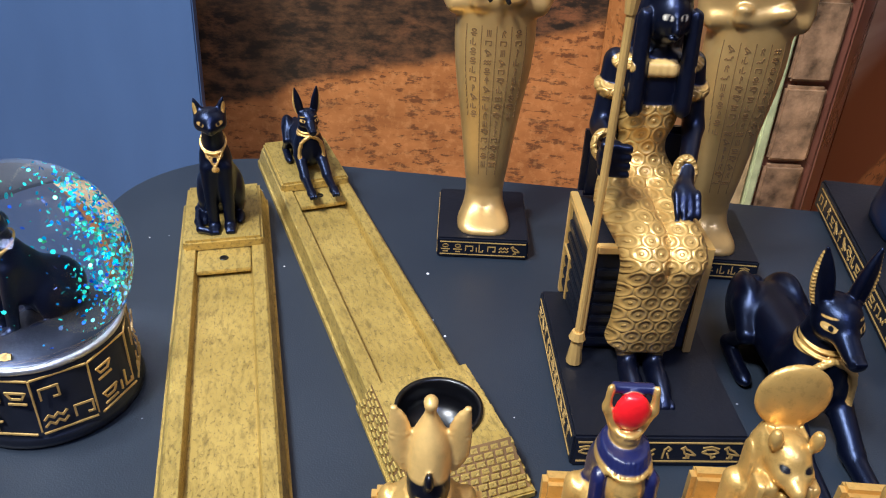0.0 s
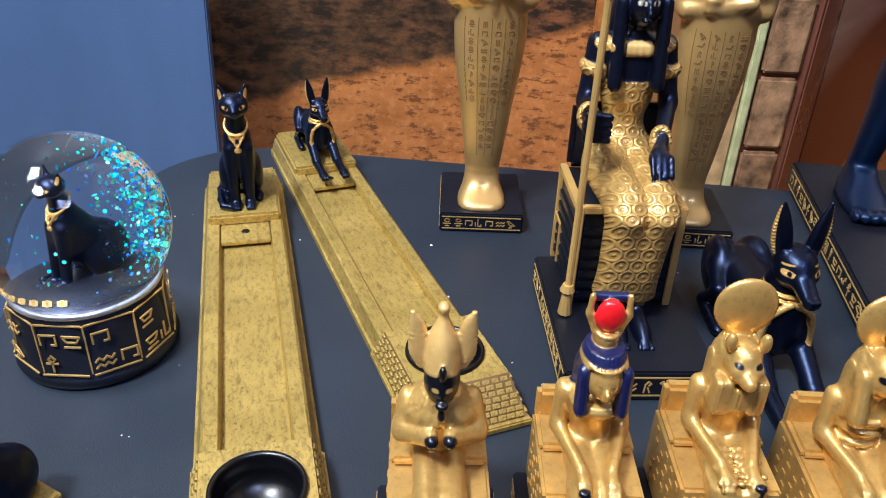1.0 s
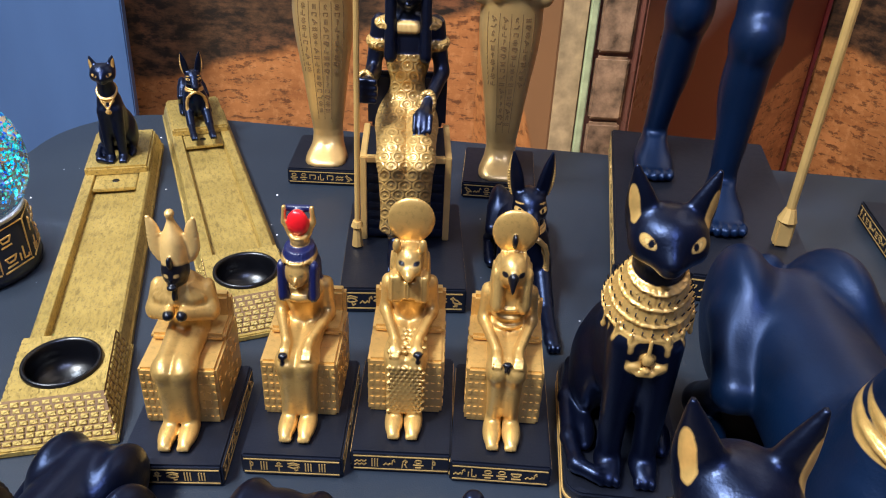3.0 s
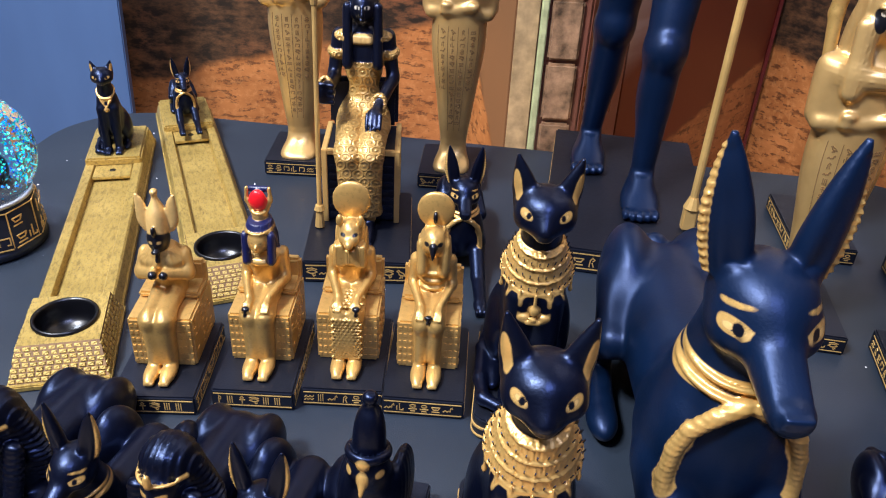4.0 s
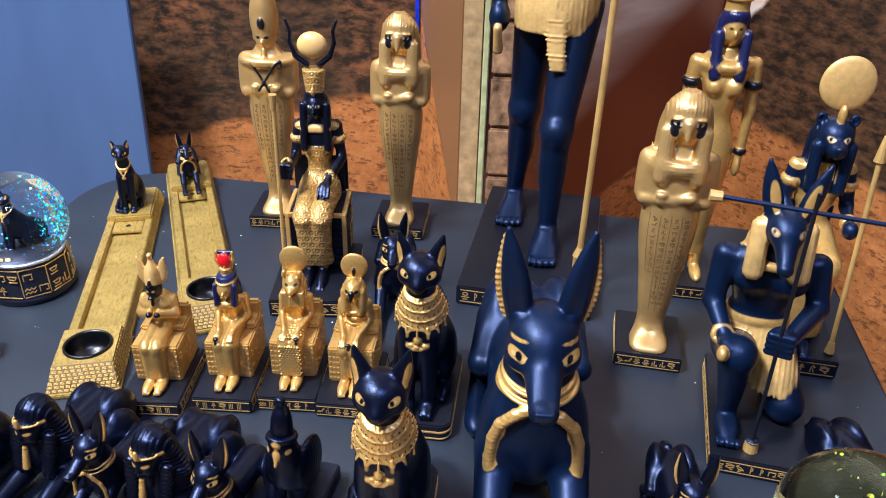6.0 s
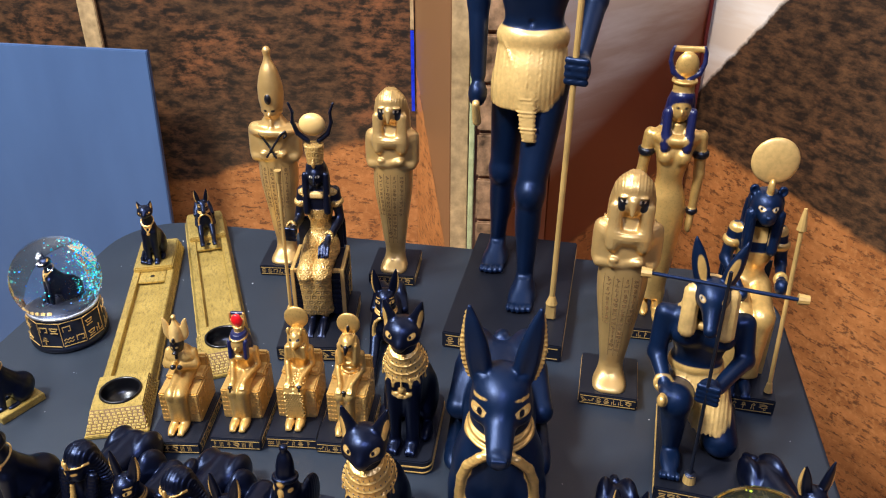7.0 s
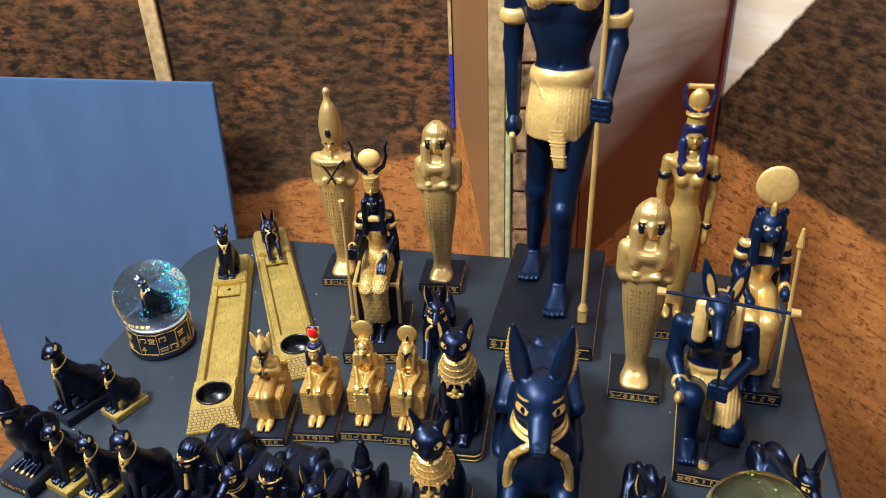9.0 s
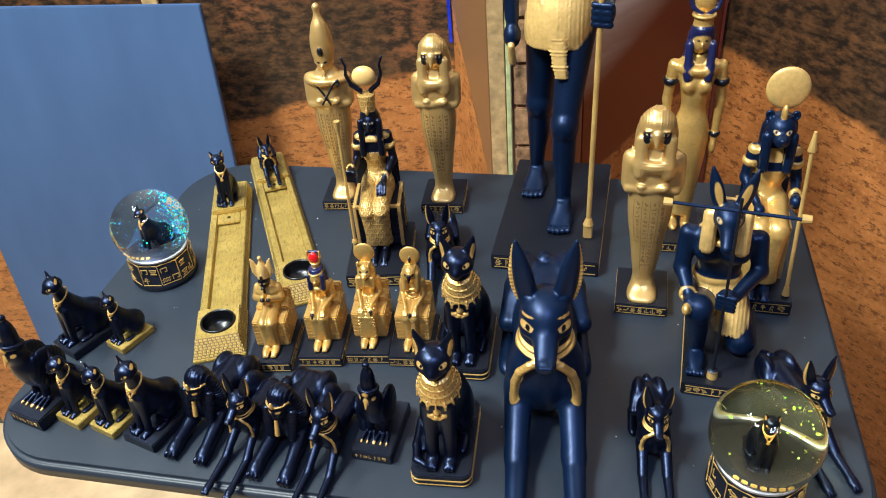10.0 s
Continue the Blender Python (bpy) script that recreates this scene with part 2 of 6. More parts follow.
def antique_mat():
    m = Nodes("antique_gold_resin")
    streak = m.noise(460, 5, 0.7, stretch=(1.0, 0.35, 1.0))
    pits = m.noise(950, 5, 0.75, stretch=(1, 0.55, 1))
    broad = m.noise(30, 4)
    col = m.mix(m.step(broad, 0.3, 0.7), (0.40, 0.275, 0.065), (0.60, 0.42, 0.115))
    col = m.mix(m.math("MULTIPLY", m.step(streak, 0.49, 0.66), 0.5), col, (0.10, 0.065, 0.018))
    dark_spot = m.step(pits, 0.55, 0.62)
    col = m.mix(m.math("MULTIPLY", dark_spot, 0.55), col, (0.05, 0.03, 0.01))
    m.bump(m.math("SUBTRACT", m.math("MULTIPLY", streak, -0.6), dark_spot), 0.45, 0.0008)
    return m.set(colour=col, rough=m.math("MULTIPLY_ADD", streak, 0.3, 0.26), metal=0.55)


M_ANTIQUE = antique_mat()
M_CUT = simple("dark_engraved_gold", (0.19, 0.105, 0.036), 0.6, 0.2)
M_POT = simple("black_glazed_cup", (0.002, 0.002, 0.003), 0.30, scale=30)

# ---- mesh helpers ----


def part(name, bm, material, parent=None, label=""):
    me = bpy.data.meshes.new(name)
    bm.to_mesh(me)
    bm.free()
    for mt in (material if isinstance(material, (list, tuple)) else [material]):
        me.materials.append(mt)
    ob = new(name, me)
    ob.parent = parent
    if label:
        ob["label"] = label
    return ob


def slab(sx, sy, sz, c=(0, 0, 0), bevel=0.0, seg=2, bm=None, m=None):
    """A bevelled box, sizes across, centred at c, or placed by the matrix m."""
    b = bmesh.new()
    bmesh.ops.create_cube(b, size=1)
    bmesh.ops.scale(b, vec=(sx, sy, sz), verts=b.verts)
    if bevel:
        bmesh.ops.bevel(b, geom=b.edges[:], offset=bevel, segments=seg, affect="EDGES")
    bmesh.ops.transform(b, matrix=(m if m is not None else Matrix.Translation(c)), verts=b.verts)
    if bm is None:
        return b
    join(bm, b)
    return bm


def join(bm, b):
    me = bpy.data.meshes.new("tmp")
    b.to_mesh(me)
    b.free()
    bm.from_mesh(me)
    bpy.data.meshes.remove(me)


def turned(profile, n=48, smooth=True, cap=True):
    """A solid of revolution about z from (radius, height) pairs."""
    b = bmesh.new()
    rings = []
    for r, z in profile:
        if r < 1e-6:
            rings.append([b.verts.new((0, 0, z))])
        else:
            rings.append([b.verts.new((r * math.cos(2 * math.pi * i / n), r * math.sin(2 * math.pi * i / n), z)) for i in range(n)])
    for p, q in zip(rings, rings[1:]):
        for i in range(n):
            j = (i + 1) % n
            if len(p) == 1 and len(q) == 1:
                continue
            if len(p) == 1:
                f = b.faces.new((p[0], q[j], q[i]))
            elif len(q) == 1:
                f = b.faces.new((p[i], p[j], q[0]))
            else:
                f = b.faces.new((p[i], p[j], q[j], q[i]))
            f.smooth = smooth
    bmesh.ops.recalc_face_normals(b, faces=b.faces[:])
    return b


def spline(keys, per=6):
    """Catmull-Rom resampling of rows of numbers."""
    k = np.array(keys, float)
    k = np.vstack([2 * k[0] - k[1], k, 2 * k[-1] - k[-2]])
    out = []
    for i in range(1, len(k) - 2):
        for t in np.linspace(0, 1, per, endpoint=False):
            a, b, c, d = k[i - 1:i + 3]
            out.append(0.5 * (2 * b + (c - a) * t + (2 * a - 5 * b + 4 * c - d) * t * t + (3 * b - a - 3 * c + d) * t ** 3))
    out.append(k[-2])
    return np.array(out)


class Sculpt:
    """A figure modelled from soft-blended solids and skinned on a fine grid. Faces -y, stands at z = 0."""

    def __init__(self, voxel):
        self.h, self.prims, self.extra = voxel, [], []

    def add(self, fn, lo, hi, paint=0, k=0.003, mir=False, rot=None, c=(0, 0, 0), rib=None, only=False, cut=False):
        self.prims.append((fn, np.array(lo, float), np.array(hi, float), paint, k, mir, rot, np.array(c, float), rib, only, cut))

    def ball(self, c, r, **kw):
        r = np.array([r] * 3 if np.isscalar(r) else r, float)

        def fn(x, y, z):
            k0 = np.sqrt((x / r[0]) ** 2 + (y / r[1]) ** 2 + (z / r[2]) ** 2) + 1e-9
            k1 = np.sqrt((x / r[0] ** 2) ** 2 + (y / r[1] ** 2) ** 2 + (z / r[2] ** 2) ** 2) + 1e-9
            return k0 * (k0 - 1) / k1
        m = np.full(3, r.max()) if kw.get("rot") else r
        self.add(fn, -m, m, c=c, **kw)

    def cone(self, a, b, ra, rb=None, flat=1.0, **kw):
        a, b = np.array(a, float), np.array(b, float)
        rb = ra if rb is None else rb
        ab = b - a
        L2 = float(ab @ ab) + 1e-12

        def fn(x, y, z):
            t = np.clip((x * ab[0] + y * ab[1] + z * ab[2]) / L2, 0, 1)
            return np.sqrt((x - t * ab[0]) ** 2 + ((y - t * ab[1]) / flat) ** 2 + (z - t * ab[2]) ** 2) - (ra + (rb - ra) * t)
        r = max(ra, rb)
        self.add(fn, np.minimum(0, ab) - r, np.maximum(0, ab) + r, c=a, **kw)

    def chain(self, pts, r0, r1, **kw):
        n = len(pts) - 1
        for i in range(n):
            self.cone(pts[i], pts[i + 1], r0 + (r1 - r0) * i / n, r0 + (r1 - r0) * (i + 1) / n, **kw)

    def box(self, c, half, rnd=0.001, **kw):
        half = np.array(half, float)

        def fn(x, y, z):
            q = [np.abs(v) - (w - rnd) for v, w in zip((x, y, z), half)]
            out = np.sqrt(sum(np.maximum(v, 0) ** 2 for v in q))
            return out + np.minimum(np.maximum(np.maximum(q[0], q[1]), q[2]), 0) - rnd
        m = np.full(3, np.linalg.norm(half)) if kw.get("rot") else half
        self.add(fn, -m, m, c=c, **kw)

    def ring(self, c, rx, ry, r, tall=1.0, **kw):
        def fn(x, y, z):
            q = np.sqrt((x / rx) ** 2 + (y / ry) ** 2) + 1e-9
            flat = (q - 1) * min(rx, ry)
            return np.sqrt(flat ** 2 + (z / tall) ** 2) - r
        m = np.full(3, max(rx, ry, r * tall) + r)
        self.add(fn, -m, m, c=c, **kw)

    def loft(self, keys, n=2.0, **kw):
        """An upright body from rows of height, half width, half depth, x, y of its sections."""
        t = spline([(*k, 0, 0)[:5] if len(k) < 5 else k for k in keys])
        t = t[np.argsort(t[:, 0])]
        z0, z1 = t[0, 0], t[-1, 0]
        w, d = np.maximum(t[:, 1], 3e-4), np.maximum(t[:, 2], 3e-4)

        def fn(x, y, z):
            zz = z.ravel()
            W, D, X, Y = (np.interp(zz, t[:, 0], v).reshape(z.shape) for v in (w, d, t[:, 3], t[:, 4]))
            q = (np.abs((x - X) / W) ** n + np.abs((y - Y) / D) ** n) ** (1 / n)
            return np.maximum((q - 1) * np.minimum(W, D), np.maximum(z0 - z, z - z1))
        big = np.array([(w + np.abs(t[:, 3])).max(), (d + np.abs(t[:, 4])).max()])
        lo, hi = np.array([-big[0], -big[1], z0]), np.array([big[0], big[1], z1])
        if kw.get("rot"):
            m = np.full(3, np.abs(np.concatenate([lo, hi])).max() * 1.2)
            lo, hi = -m, m
        self.add(fn, lo, hi, **kw)

    def tube(self, a, b, r, mat=0, r2=None, n=10):
        a, b = Vector(a), Vector(b)
        bm = bmesh.new()
        bmesh.ops.create_cone(bm, cap_ends=True, segments=n, radius1=r, radius2=r if r2 is None else r2, depth=(b - a).length)
        m = Matrix.Translation((a + b) / 2) @ (b - a).to_track_quat("Z", "Y").to_matrix().to_4x4()
        bmesh.ops.transform(bm, matrix=m, verts=bm.verts)
        self.extra.append((bm, mat))

    def block(self, c, size, mat=0, bevel=0.0006, rot=(0, 0, 0)):
        self.extra.append((slab(*size, bevel=bevel, m=pose(*c, *rot)), mat))

    def solid(self, bm, mat=0):
        self.extra.append((bm, mat))

    def mesh(self, name, materials, wide=1.0, tall=1.0, back=0.0, heights=None, lean=None):
        h = self.h
        los, his = [], []
        for fn, lo, hi, paint, k, mir, rot, c, rib, only, cut in self.prims:
            a, b = c + lo, c + hi
            if mir:
                e = max(abs(a[0]), abs(b[0]))
                a, b = np.array([-e, a[1], a[2]]), np.array([e, b[1], b[2]])
            los.append(a)
            his.append(b)
        body = [i for i, p in enumerate(self.prims) if not p[9] and not p[10]]
        lo = np.min([los[i] for i in body], 0) - 3 * h
        hi = np.max([his[i] for i in body], 0) + 3 * h
        dims = np.ceil((hi - lo) / h).astype(int) + 1
        axes = [(lo[i] + h * np.arange(dims[i])).astype(np.float32) for i in range(3)]
        F = np.full(dims, 0.02, np.float32)
        paints = sorted({p[3] for p in self.prims})
        D = {p: np.full(dims, 0.02, np.float32) for p in paints}
        for (fn, _, _, paint, k, mir, rot, c, rib, only, cut), a, b in zip(self.prims, los, his):
            pad = k + 3 * h
            i0 = np.clip(np.floor((a - pad - lo) / h).astype(int), 0, dims)
            i1 = np.clip(np.ceil((b + pad - lo) / h).astype(int) + 1, 0, dims)
            if (i1 <= i0).any():
                continue
            sl = tuple(slice(p, q) for p, q in zip(i0, i1))
            x, y, z = np.meshgrid(*(ax[s] for ax, s in zip(axes, sl)), indexing="ij")
            if mir:
                x = np.abs(x)
            x, y, z = x - c[0], y - c[1], z - c[2]
            if rot:
                m = np.array(Euler([radians(v) for v in rot]).to_matrix())
                x, y, z = (m[0, i] * x + m[1, i] * y + m[2, i] * z for i in range(3))
            d = fn(x, y, z).astype(np.float32)
            if rib:
                ax, wave, amp = rib
                v = (x, y, z)[ax] if ax < 3 else np.arctan2(x, -y) * 0.01
                d = d + amp * np.abs(np.sin(np.pi * v / wave)) - amp * 0.5
            f = F[sl]
            if cut:
                hh = np.clip(0.5 - 0.5 * (f + d) / k, 0, 1)
                F[sl] = f * (1 - hh) - d * hh + k * hh * (1 - hh)
                continue
            if not only:
                hh = np.clip(0.5 + 0.5 * (d - f) / k, 0, 1)
                F[sl] = d * (1 - hh) + f * hh - k * hh * (1 - hh)
            D[paint][sl] = np.minimum(D[paint][sl], d)
            if only:
                for q in paints:
                    if q != paint:
                        D[q][sl] = np.maximum(D[q][sl], -d)
        verts, quads, cell = nets(F, lo, h)
        fields = {}
        frac = (verts - lo) / h
        i = np.clip(np.floor(frac).astype(int), 0, dims - 2)
        f = frac - i
        samp = {}
        for p in paints:
            acc = 0
            for dx in (0, 1):
                for dy in (0, 1):
                    for dz in (0, 1):
                        w = (f[:, 0] if dx else 1 - f[:, 0]) * (f[:, 1] if dy else 1 - f[:, 1]) * (f[:, 2] if dz else 1 - f[:, 2])
                        acc = acc + w * D[p][i[:, 0] + dx, i[:, 1] + dy, i[:, 2] + dz]
            samp[p] = acc
        for p in paints:
            if p:
                rest = np.min([samp[q] for q in paints if q != p], 0)
                fields[p] = np.clip(0.5 + (rest - samp[p]) / (8 * h), 0, 1)
        if heights:
            verts[:, 2] = np.interp(verts[:, 2], *heights)
        if lean:
            verts[:, 1] += np.interp(verts[:, 2], *lean)
        verts = verts * np.array([wide, 1, tall]) + np.array([0, back, 0])
        nv, nq = len(verts), len(quads)
        mats = np.zeros(nq, int)
        all_v, all_f, all_m = [verts], [quads.tolist()], [mats.tolist()]
        off = nv
        for bm, mt in self.extra:
            bm.verts.index_update()
            all_v.append(np.array([v.co[:] for v in bm.verts]))
            all_f.append([[v.index + off for v in fc.verts] for fc in bm.faces])
            all_m.append([mt] * len(bm.faces))
            off += len(bm.verts)
            bm.free()
        me = bpy.data.meshes.new(name)
        me.from_pydata(np.concatenate(all_v).tolist(), [], sum(all_f, []))
        for mt in materials:
            me.materials.append(mt)
        me.polygons.foreach_set("material_index", sum(all_m, []))
        sm = np.zeros(len(me.polygons), bool)
        sm[:nq] = True
        me.polygons.foreach_set("use_smooth", sm)
        for p in range(1, 5):
            at = me.attributes.new("p%d" % p, "FLOAT", "POINT")
            v = np.zeros(off, np.float32)
            if p in fields:
                v[:nv] = fields[p]
            at.data.foreach_set("value", v)
        me.update()
        return me


def nets(F, lo, h):
    """Surface nets on a grid of signed distances."""
    s = F < 0
    nx, ny, nz = F.shape
    corner = [(a, b, c) for a in (0, 1) for b in (0, 1) for c in (0, 1)]
    cnt = sum(s[a:nx - 1 + a, b:ny - 1 + b, c:nz - 1 + c].astype(np.int8) for a, b, c in corner)
    act = (cnt > 0) & (cnt < 8)
    ids = np.argwhere(act)
    index = np.full(act.shape, -1, np.int64)
    index[act] = np.arange(len(ids))
    val = {cr: F[ids[:, 0] + cr[0], ids[:, 1] + cr[1], ids[:, 2] + cr[2]] for cr in corner}
    acc, num = np.zeros((len(ids), 3)), np.zeros(len(ids))
    for a in corner:
        for ax in range(3):
            if a[ax] == 0:
                b = tuple(1 if i == ax else a[i] for i in range(3))
                va, vb = val[a], val[b]
                m = (va < 0) != (vb < 0)
                t = np.where(m, va / np.where(m, va - vb, 1), 0)
                p = np.array(a, float)[None] + t[:, None] * (np.array(b) - np.array(a))[None]
                acc += np.where(m[:, None], p, 0)
                num += m
    verts = lo + h * (ids + acc / num[:, None])
    quads = []
    for ax in range(3):
        o1, o2 = [i for i in range(3) if i != ax]
        sl0, sl1 = [slice(None)] * 3, [slice(None)] * 3
        sl0[ax], sl1[ax] = slice(0, -1), slice(1, None)
        a, b = s[tuple(sl0)], s[tuple(sl1)]
        e = np.argwhere(a != b)
        e = e[(e[:, o1] > 0) & (e[:, o2] > 0) & (e[:, o1] < F.shape[o1] - 1) & (e[:, o2] < F.shape[o2] - 1)]
        inside = a[e[:, 0], e[:, 1], e[:, 2]]

        def at(d1, d2):
            q = e.copy()
            q[:, o1] -= d1
            q[:, o2] -= d2
            return index[q[:, 0], q[:, 1], q[:, 2]]
        q = np.stack([at(1, 1), at(0, 1), at(0, 0), at(1, 0)], 1)
        flip = inside if ax != 1 else ~inside
        q[~flip] = q[~flip][:, ::-1]
        quads.append(q)
    return verts, np.concatenate(quads), ids


RING = [(math.cos(k * math.pi / 5), math.sin(k * math.pi / 5)) for k in range(11)]
SIGNS = [
    [[(-1, 0), (-.5, .4), (.1, .5), (.6, .35), (1, 0), (.5, -.3), (-.2, -.35), (-1, 0)], [(-1, .75), (0, .95), (1, .6)], [(.1, -.4), (.3, -1), (.7, -.7)]],
    [[(-1, .1), (-.6, .5), (-.2, .1), (.2, .5), (.6, .1), (1, .5)], [(-1, -.7), (-.6, -.3), (-.2, -.7), (.2, -.3), (.6, -.7), (1, -.3)]],
    [[(-.9, .6), (-.5, .9), (-.25, .5), (.3, .2), (1, -.5), (.2, -.4), (-.4, -.2), (-.6, .4), (-.9, .6)], [(-.1, -.3), (-.1, -1), (-.4, -1)], [(.2, -.4), (.2, -1)]],
    [[(-.1, -1), (-.1, 1), (.35, .6), (.3, 0), (-.1, -.1)]],
    [[(0, -1), (0, .1)], [(-.6, .05), (.6, .05)], [(0, .1), (-.35, .6), (0, 1), (.35, .6), (0, .1)]],
    [[(-.9, .5), (.9, .5), (.5, -.2), (-.5, -.2), (-.9, .5)], [(-.8, -.8), (.8, -.8)]],
    [[(-1, -.5), (-.6, -.1), (-.2, -.5), (.2, -.1), (.5, -.4), (.6, .5), (.9, .8), (1, .4)]],
    [[(.6 * x, .55 + .4 * y) for x, y in RING], [(-.9, -.3), (.9, -.3)], [(-.5, -.9), (.5, -.9)]],
    [[(-.2, 1), (-.2, -.8), (.6, -.8), (.6, -.4)], [(-.8, .2), (-.8, -.8)]],
    [[(-.8, -.6), (-.8, .6), (.8, .6), (.8, -.6), (.3, -.6)]],
    [[(-.5, -.9), (-.5, .9)], [(0, -.9), (0, .9)], [(.5, -.9), (.5, .9)]],
    [[(-.4, -1), (-.3, .4), (.1, .9), (.5, .5), (.2, .2)], [(.4, -1), (.1, -.2)]],
]


def sign_bars(k, x, z, g, thick):
    """Centre, length and slope of every stroke of sign k, scaled to half-height g."""
    for line in SIGNS[k % len(SIGNS)]:
        for (ax, az), (bx, bz) in zip(line, line[1:]):
            L = math.hypot(bx - ax, bz - az) * g
            yield x + (ax + bx) / 2 * g, z + (az + bz) / 2 * g, L + thick * 0.6, -math.degrees(math.atan2(bz - az, bx - ax))


def signs(sc, w, h, c, turn, mat, seed, size=0.8, frame_line=True):
    """A band of small raised signs on an upright face: bars, hooks, dots and rings. turn: the face's turn about z, 0 faces -y."""
    rng = random.Random(seed)
    m0 = pose(*c, 0, 0, turn)
    t = 0.0005

    def bar(x, z, sx, sz, a=0):
        sc.solid(slab(sx, t, sz, m=m0 @ pose(x, 0, z, 0, a, 0)), mat)
    th = max(0.00035, h * 0.07)
    if frame_line:
        for z in (-h / 2, h / 2):
            bar(0, z, w, th)
    x = -w / 2 + h * 0.4
    while x < w / 2 - h * 0.3:
        g = h * size * 0.40
        for bx, bz, L, a in sign_bars(rng.randrange(12), x, 0, g, th):
            bar(bx, bz, L, th, a)
        x += g * (2.3 + 0.5 * rng.random())


def plinth(sc, w, d, h, seed, dark=1, line=2, bevel=0.0008, band=0.62, sides=True):
    sc.block((0, 0, h / 2), (w, d, h), dark, bevel)
    signs(sc, w * 0.94, h * band, (0, -d / 2, h * 0.5), 0, line, seed)
    if sides:
        signs(sc, d * 0.94, h * band, (-w / 2, 0, h * 0.5), -90, line, seed + 1)
        signs(sc, d * 0.94, h * band, (w / 2, 0, h * 0.5), 90, line, seed + 2)


def eyes(s, x, y, z, r, rim=1, white=3, pupil=2, tilt=0):
    """Painted eyes: a rim, the white and the pupil."""
    s.ball((x, y, z), (r * 1.75, r * 1.7, r * 0.92), paint=rim, only=True, mir=True, rot=(0, tilt, 0))
    s.ball((x, y, z), (r * 1.30, r * 1.7, r * 0.58), paint=white, only=True, mir=True, rot=(0, tilt, 0))
    s.ball((x * 0.98, y, z), (r * 0.66, r * 1.7, r * 0.62), paint=pupil, only=True, mir=True)



# ---- the room ----
TURN = -6.5


def rounded_plate(x0, x1, y0, y1, z0, z1, r, bevel):
    b = bmesh.new()
    pts = []
    for cx, cy, a0 in ((x1 - r, y1 - r, 0), (x0 + r, y1 - r, 90), (x0 + r, y0 + r, 180), (x1 - r, y0 + r, 270)):
        for i in range(13):
            a = radians(a0 + 90 * i / 12)
            pts.append((cx + r * math.cos(a), cy + r * math.sin(a)))
    f = b.faces.new([b.verts.new((x, y, z1)) for x, y in pts])
    low = bmesh.ops.extrude_face_region(b, geom=[f])
    bmesh.ops.translate(b, vec=(0, 0, z0 - z1), verts=[v for v in low["geom"] if isinstance(v, bmesh.types.BMVert)])
    bmesh.ops.recalc_face_normals(b, faces=b.faces[:])
    rim = [e for e in b.edges if abs(e.verts[0].co.z - e.verts[1].co.z) < 1e-6]
    bmesh.ops.bevel(b, geom=rim, offset=bevel, segments=4, affect="EDGES")
    for fc in b.faces:
        fc.smooth = len(fc.verts) == 4
    return b


table = tagged(new("display_table"), "slate blue laminate display table with rounded corners", "table")
table.matrix_world = pose(0, 0, 0, 0, 0, TURN)
part("tabletop", rounded_plate(-0.121, 0.548, 0.087, 0.532, -0.020, 0.0, 0.070, 0.004), M_TABLE, table)
for lx, ly in ((0.02, 0.26), (0.42, 0.26), (0.02, 0.42), (0.42, 0.42)):
    part("leg", slab(0.035, 0.035, 0.724, (lx, ly, -0.388), 0.003), M_EDGE, table)


def structure(name, bm, mat, label):
    ob = part(name, bm, mat)
    return tagged(ob, label, kind="structure")


structure("floor", slab(4.4, 4.4, 0.05, (0.3, 0.0, -0.777)), M_FLOOR, "plain tan floor under the display table")


def wall_from(name, a, b, mat, label, z0=-0.75, z1=1.75, thick=0.03):
    """A wall panel whose visible face runs from a to b, its own x axis along it from a."""
    a, b = Vector((*a, 0)), Vector((*b, 0))
    L = (b - a).length
    ob = structure(name, slab(L, thick, z1 - z0, (L / 2, thick / 2, (z0 + z1) / 2), 0.0), mat, label)
    ob.matrix_world = Matrix.Translation(a) @ Matrix.Rotation(math.atan2(b.y - a.y, b.x - a.x), 4, "Z")
    return ob


M_MURAL_L = mural_mat("desert_print_slope", 0.25, -0.215)
M_MURAL_R = mural_mat("desert_print_hill", -0.16, -0.01, sky=(1.35, 0.055), red=(0.5, 0.32, 0.2), lean=0.3, low=-0.02, warmth=0.1)
M_MURAL_P = mural_mat("desert_print_sky", 0.32, -0.115, sky=(0.32, -0.115), red=(0.16, 0.035, 0.012))
wall_from("wall_back", (-0.75, 0.74), (0.300, 0.74), M_MURAL_L, "large desert photo print of sand and dark stony slope")
wall_from("wall_corner", (0.40, 0.66), (0.607, 0.857), M_MURAL_P, "glossy desert photo print of red dune and cloudy sky")
wall_from("wall_right", (0.61, 0.86), (1.36, -0.14), M_MURAL_R, "large desert photo print of dark hill, sand and sky")
wall_from("wall_side", (1.37, -0.15), (2.2, -1.9), M_WALL, "plain wall closing the shop")
wall_from("wall_front", (2.2, -1.95), (-1.8, -1.95), M_WALL, "plain wall closing the shop behind the viewer")
wall_from("wall_left", (-1.8, -1.95), (-1.8, 0.8), M_WALL, "plain wall closing the shop")
wall_from("wall_far", (-1.8, 0.86), (-0.755, 0.76), M_WALL, "plain wall beside the desert print")
structure("ceiling", slab(4.4, 4.4, 0.05, (0.3, 0.0, 1.80)), M_WALL, "plain shop ceiling")
seam = structure("trim_red", slab(0.004, 0.004, 2.5, (0.6055, 0.852, 0.5)), M_REDLINE, "thin dark red seam in the corner of the prints")

pillar = tagged(new("pillar"), "square pillar faced with a carved stone print", "pillar", kind="structure")
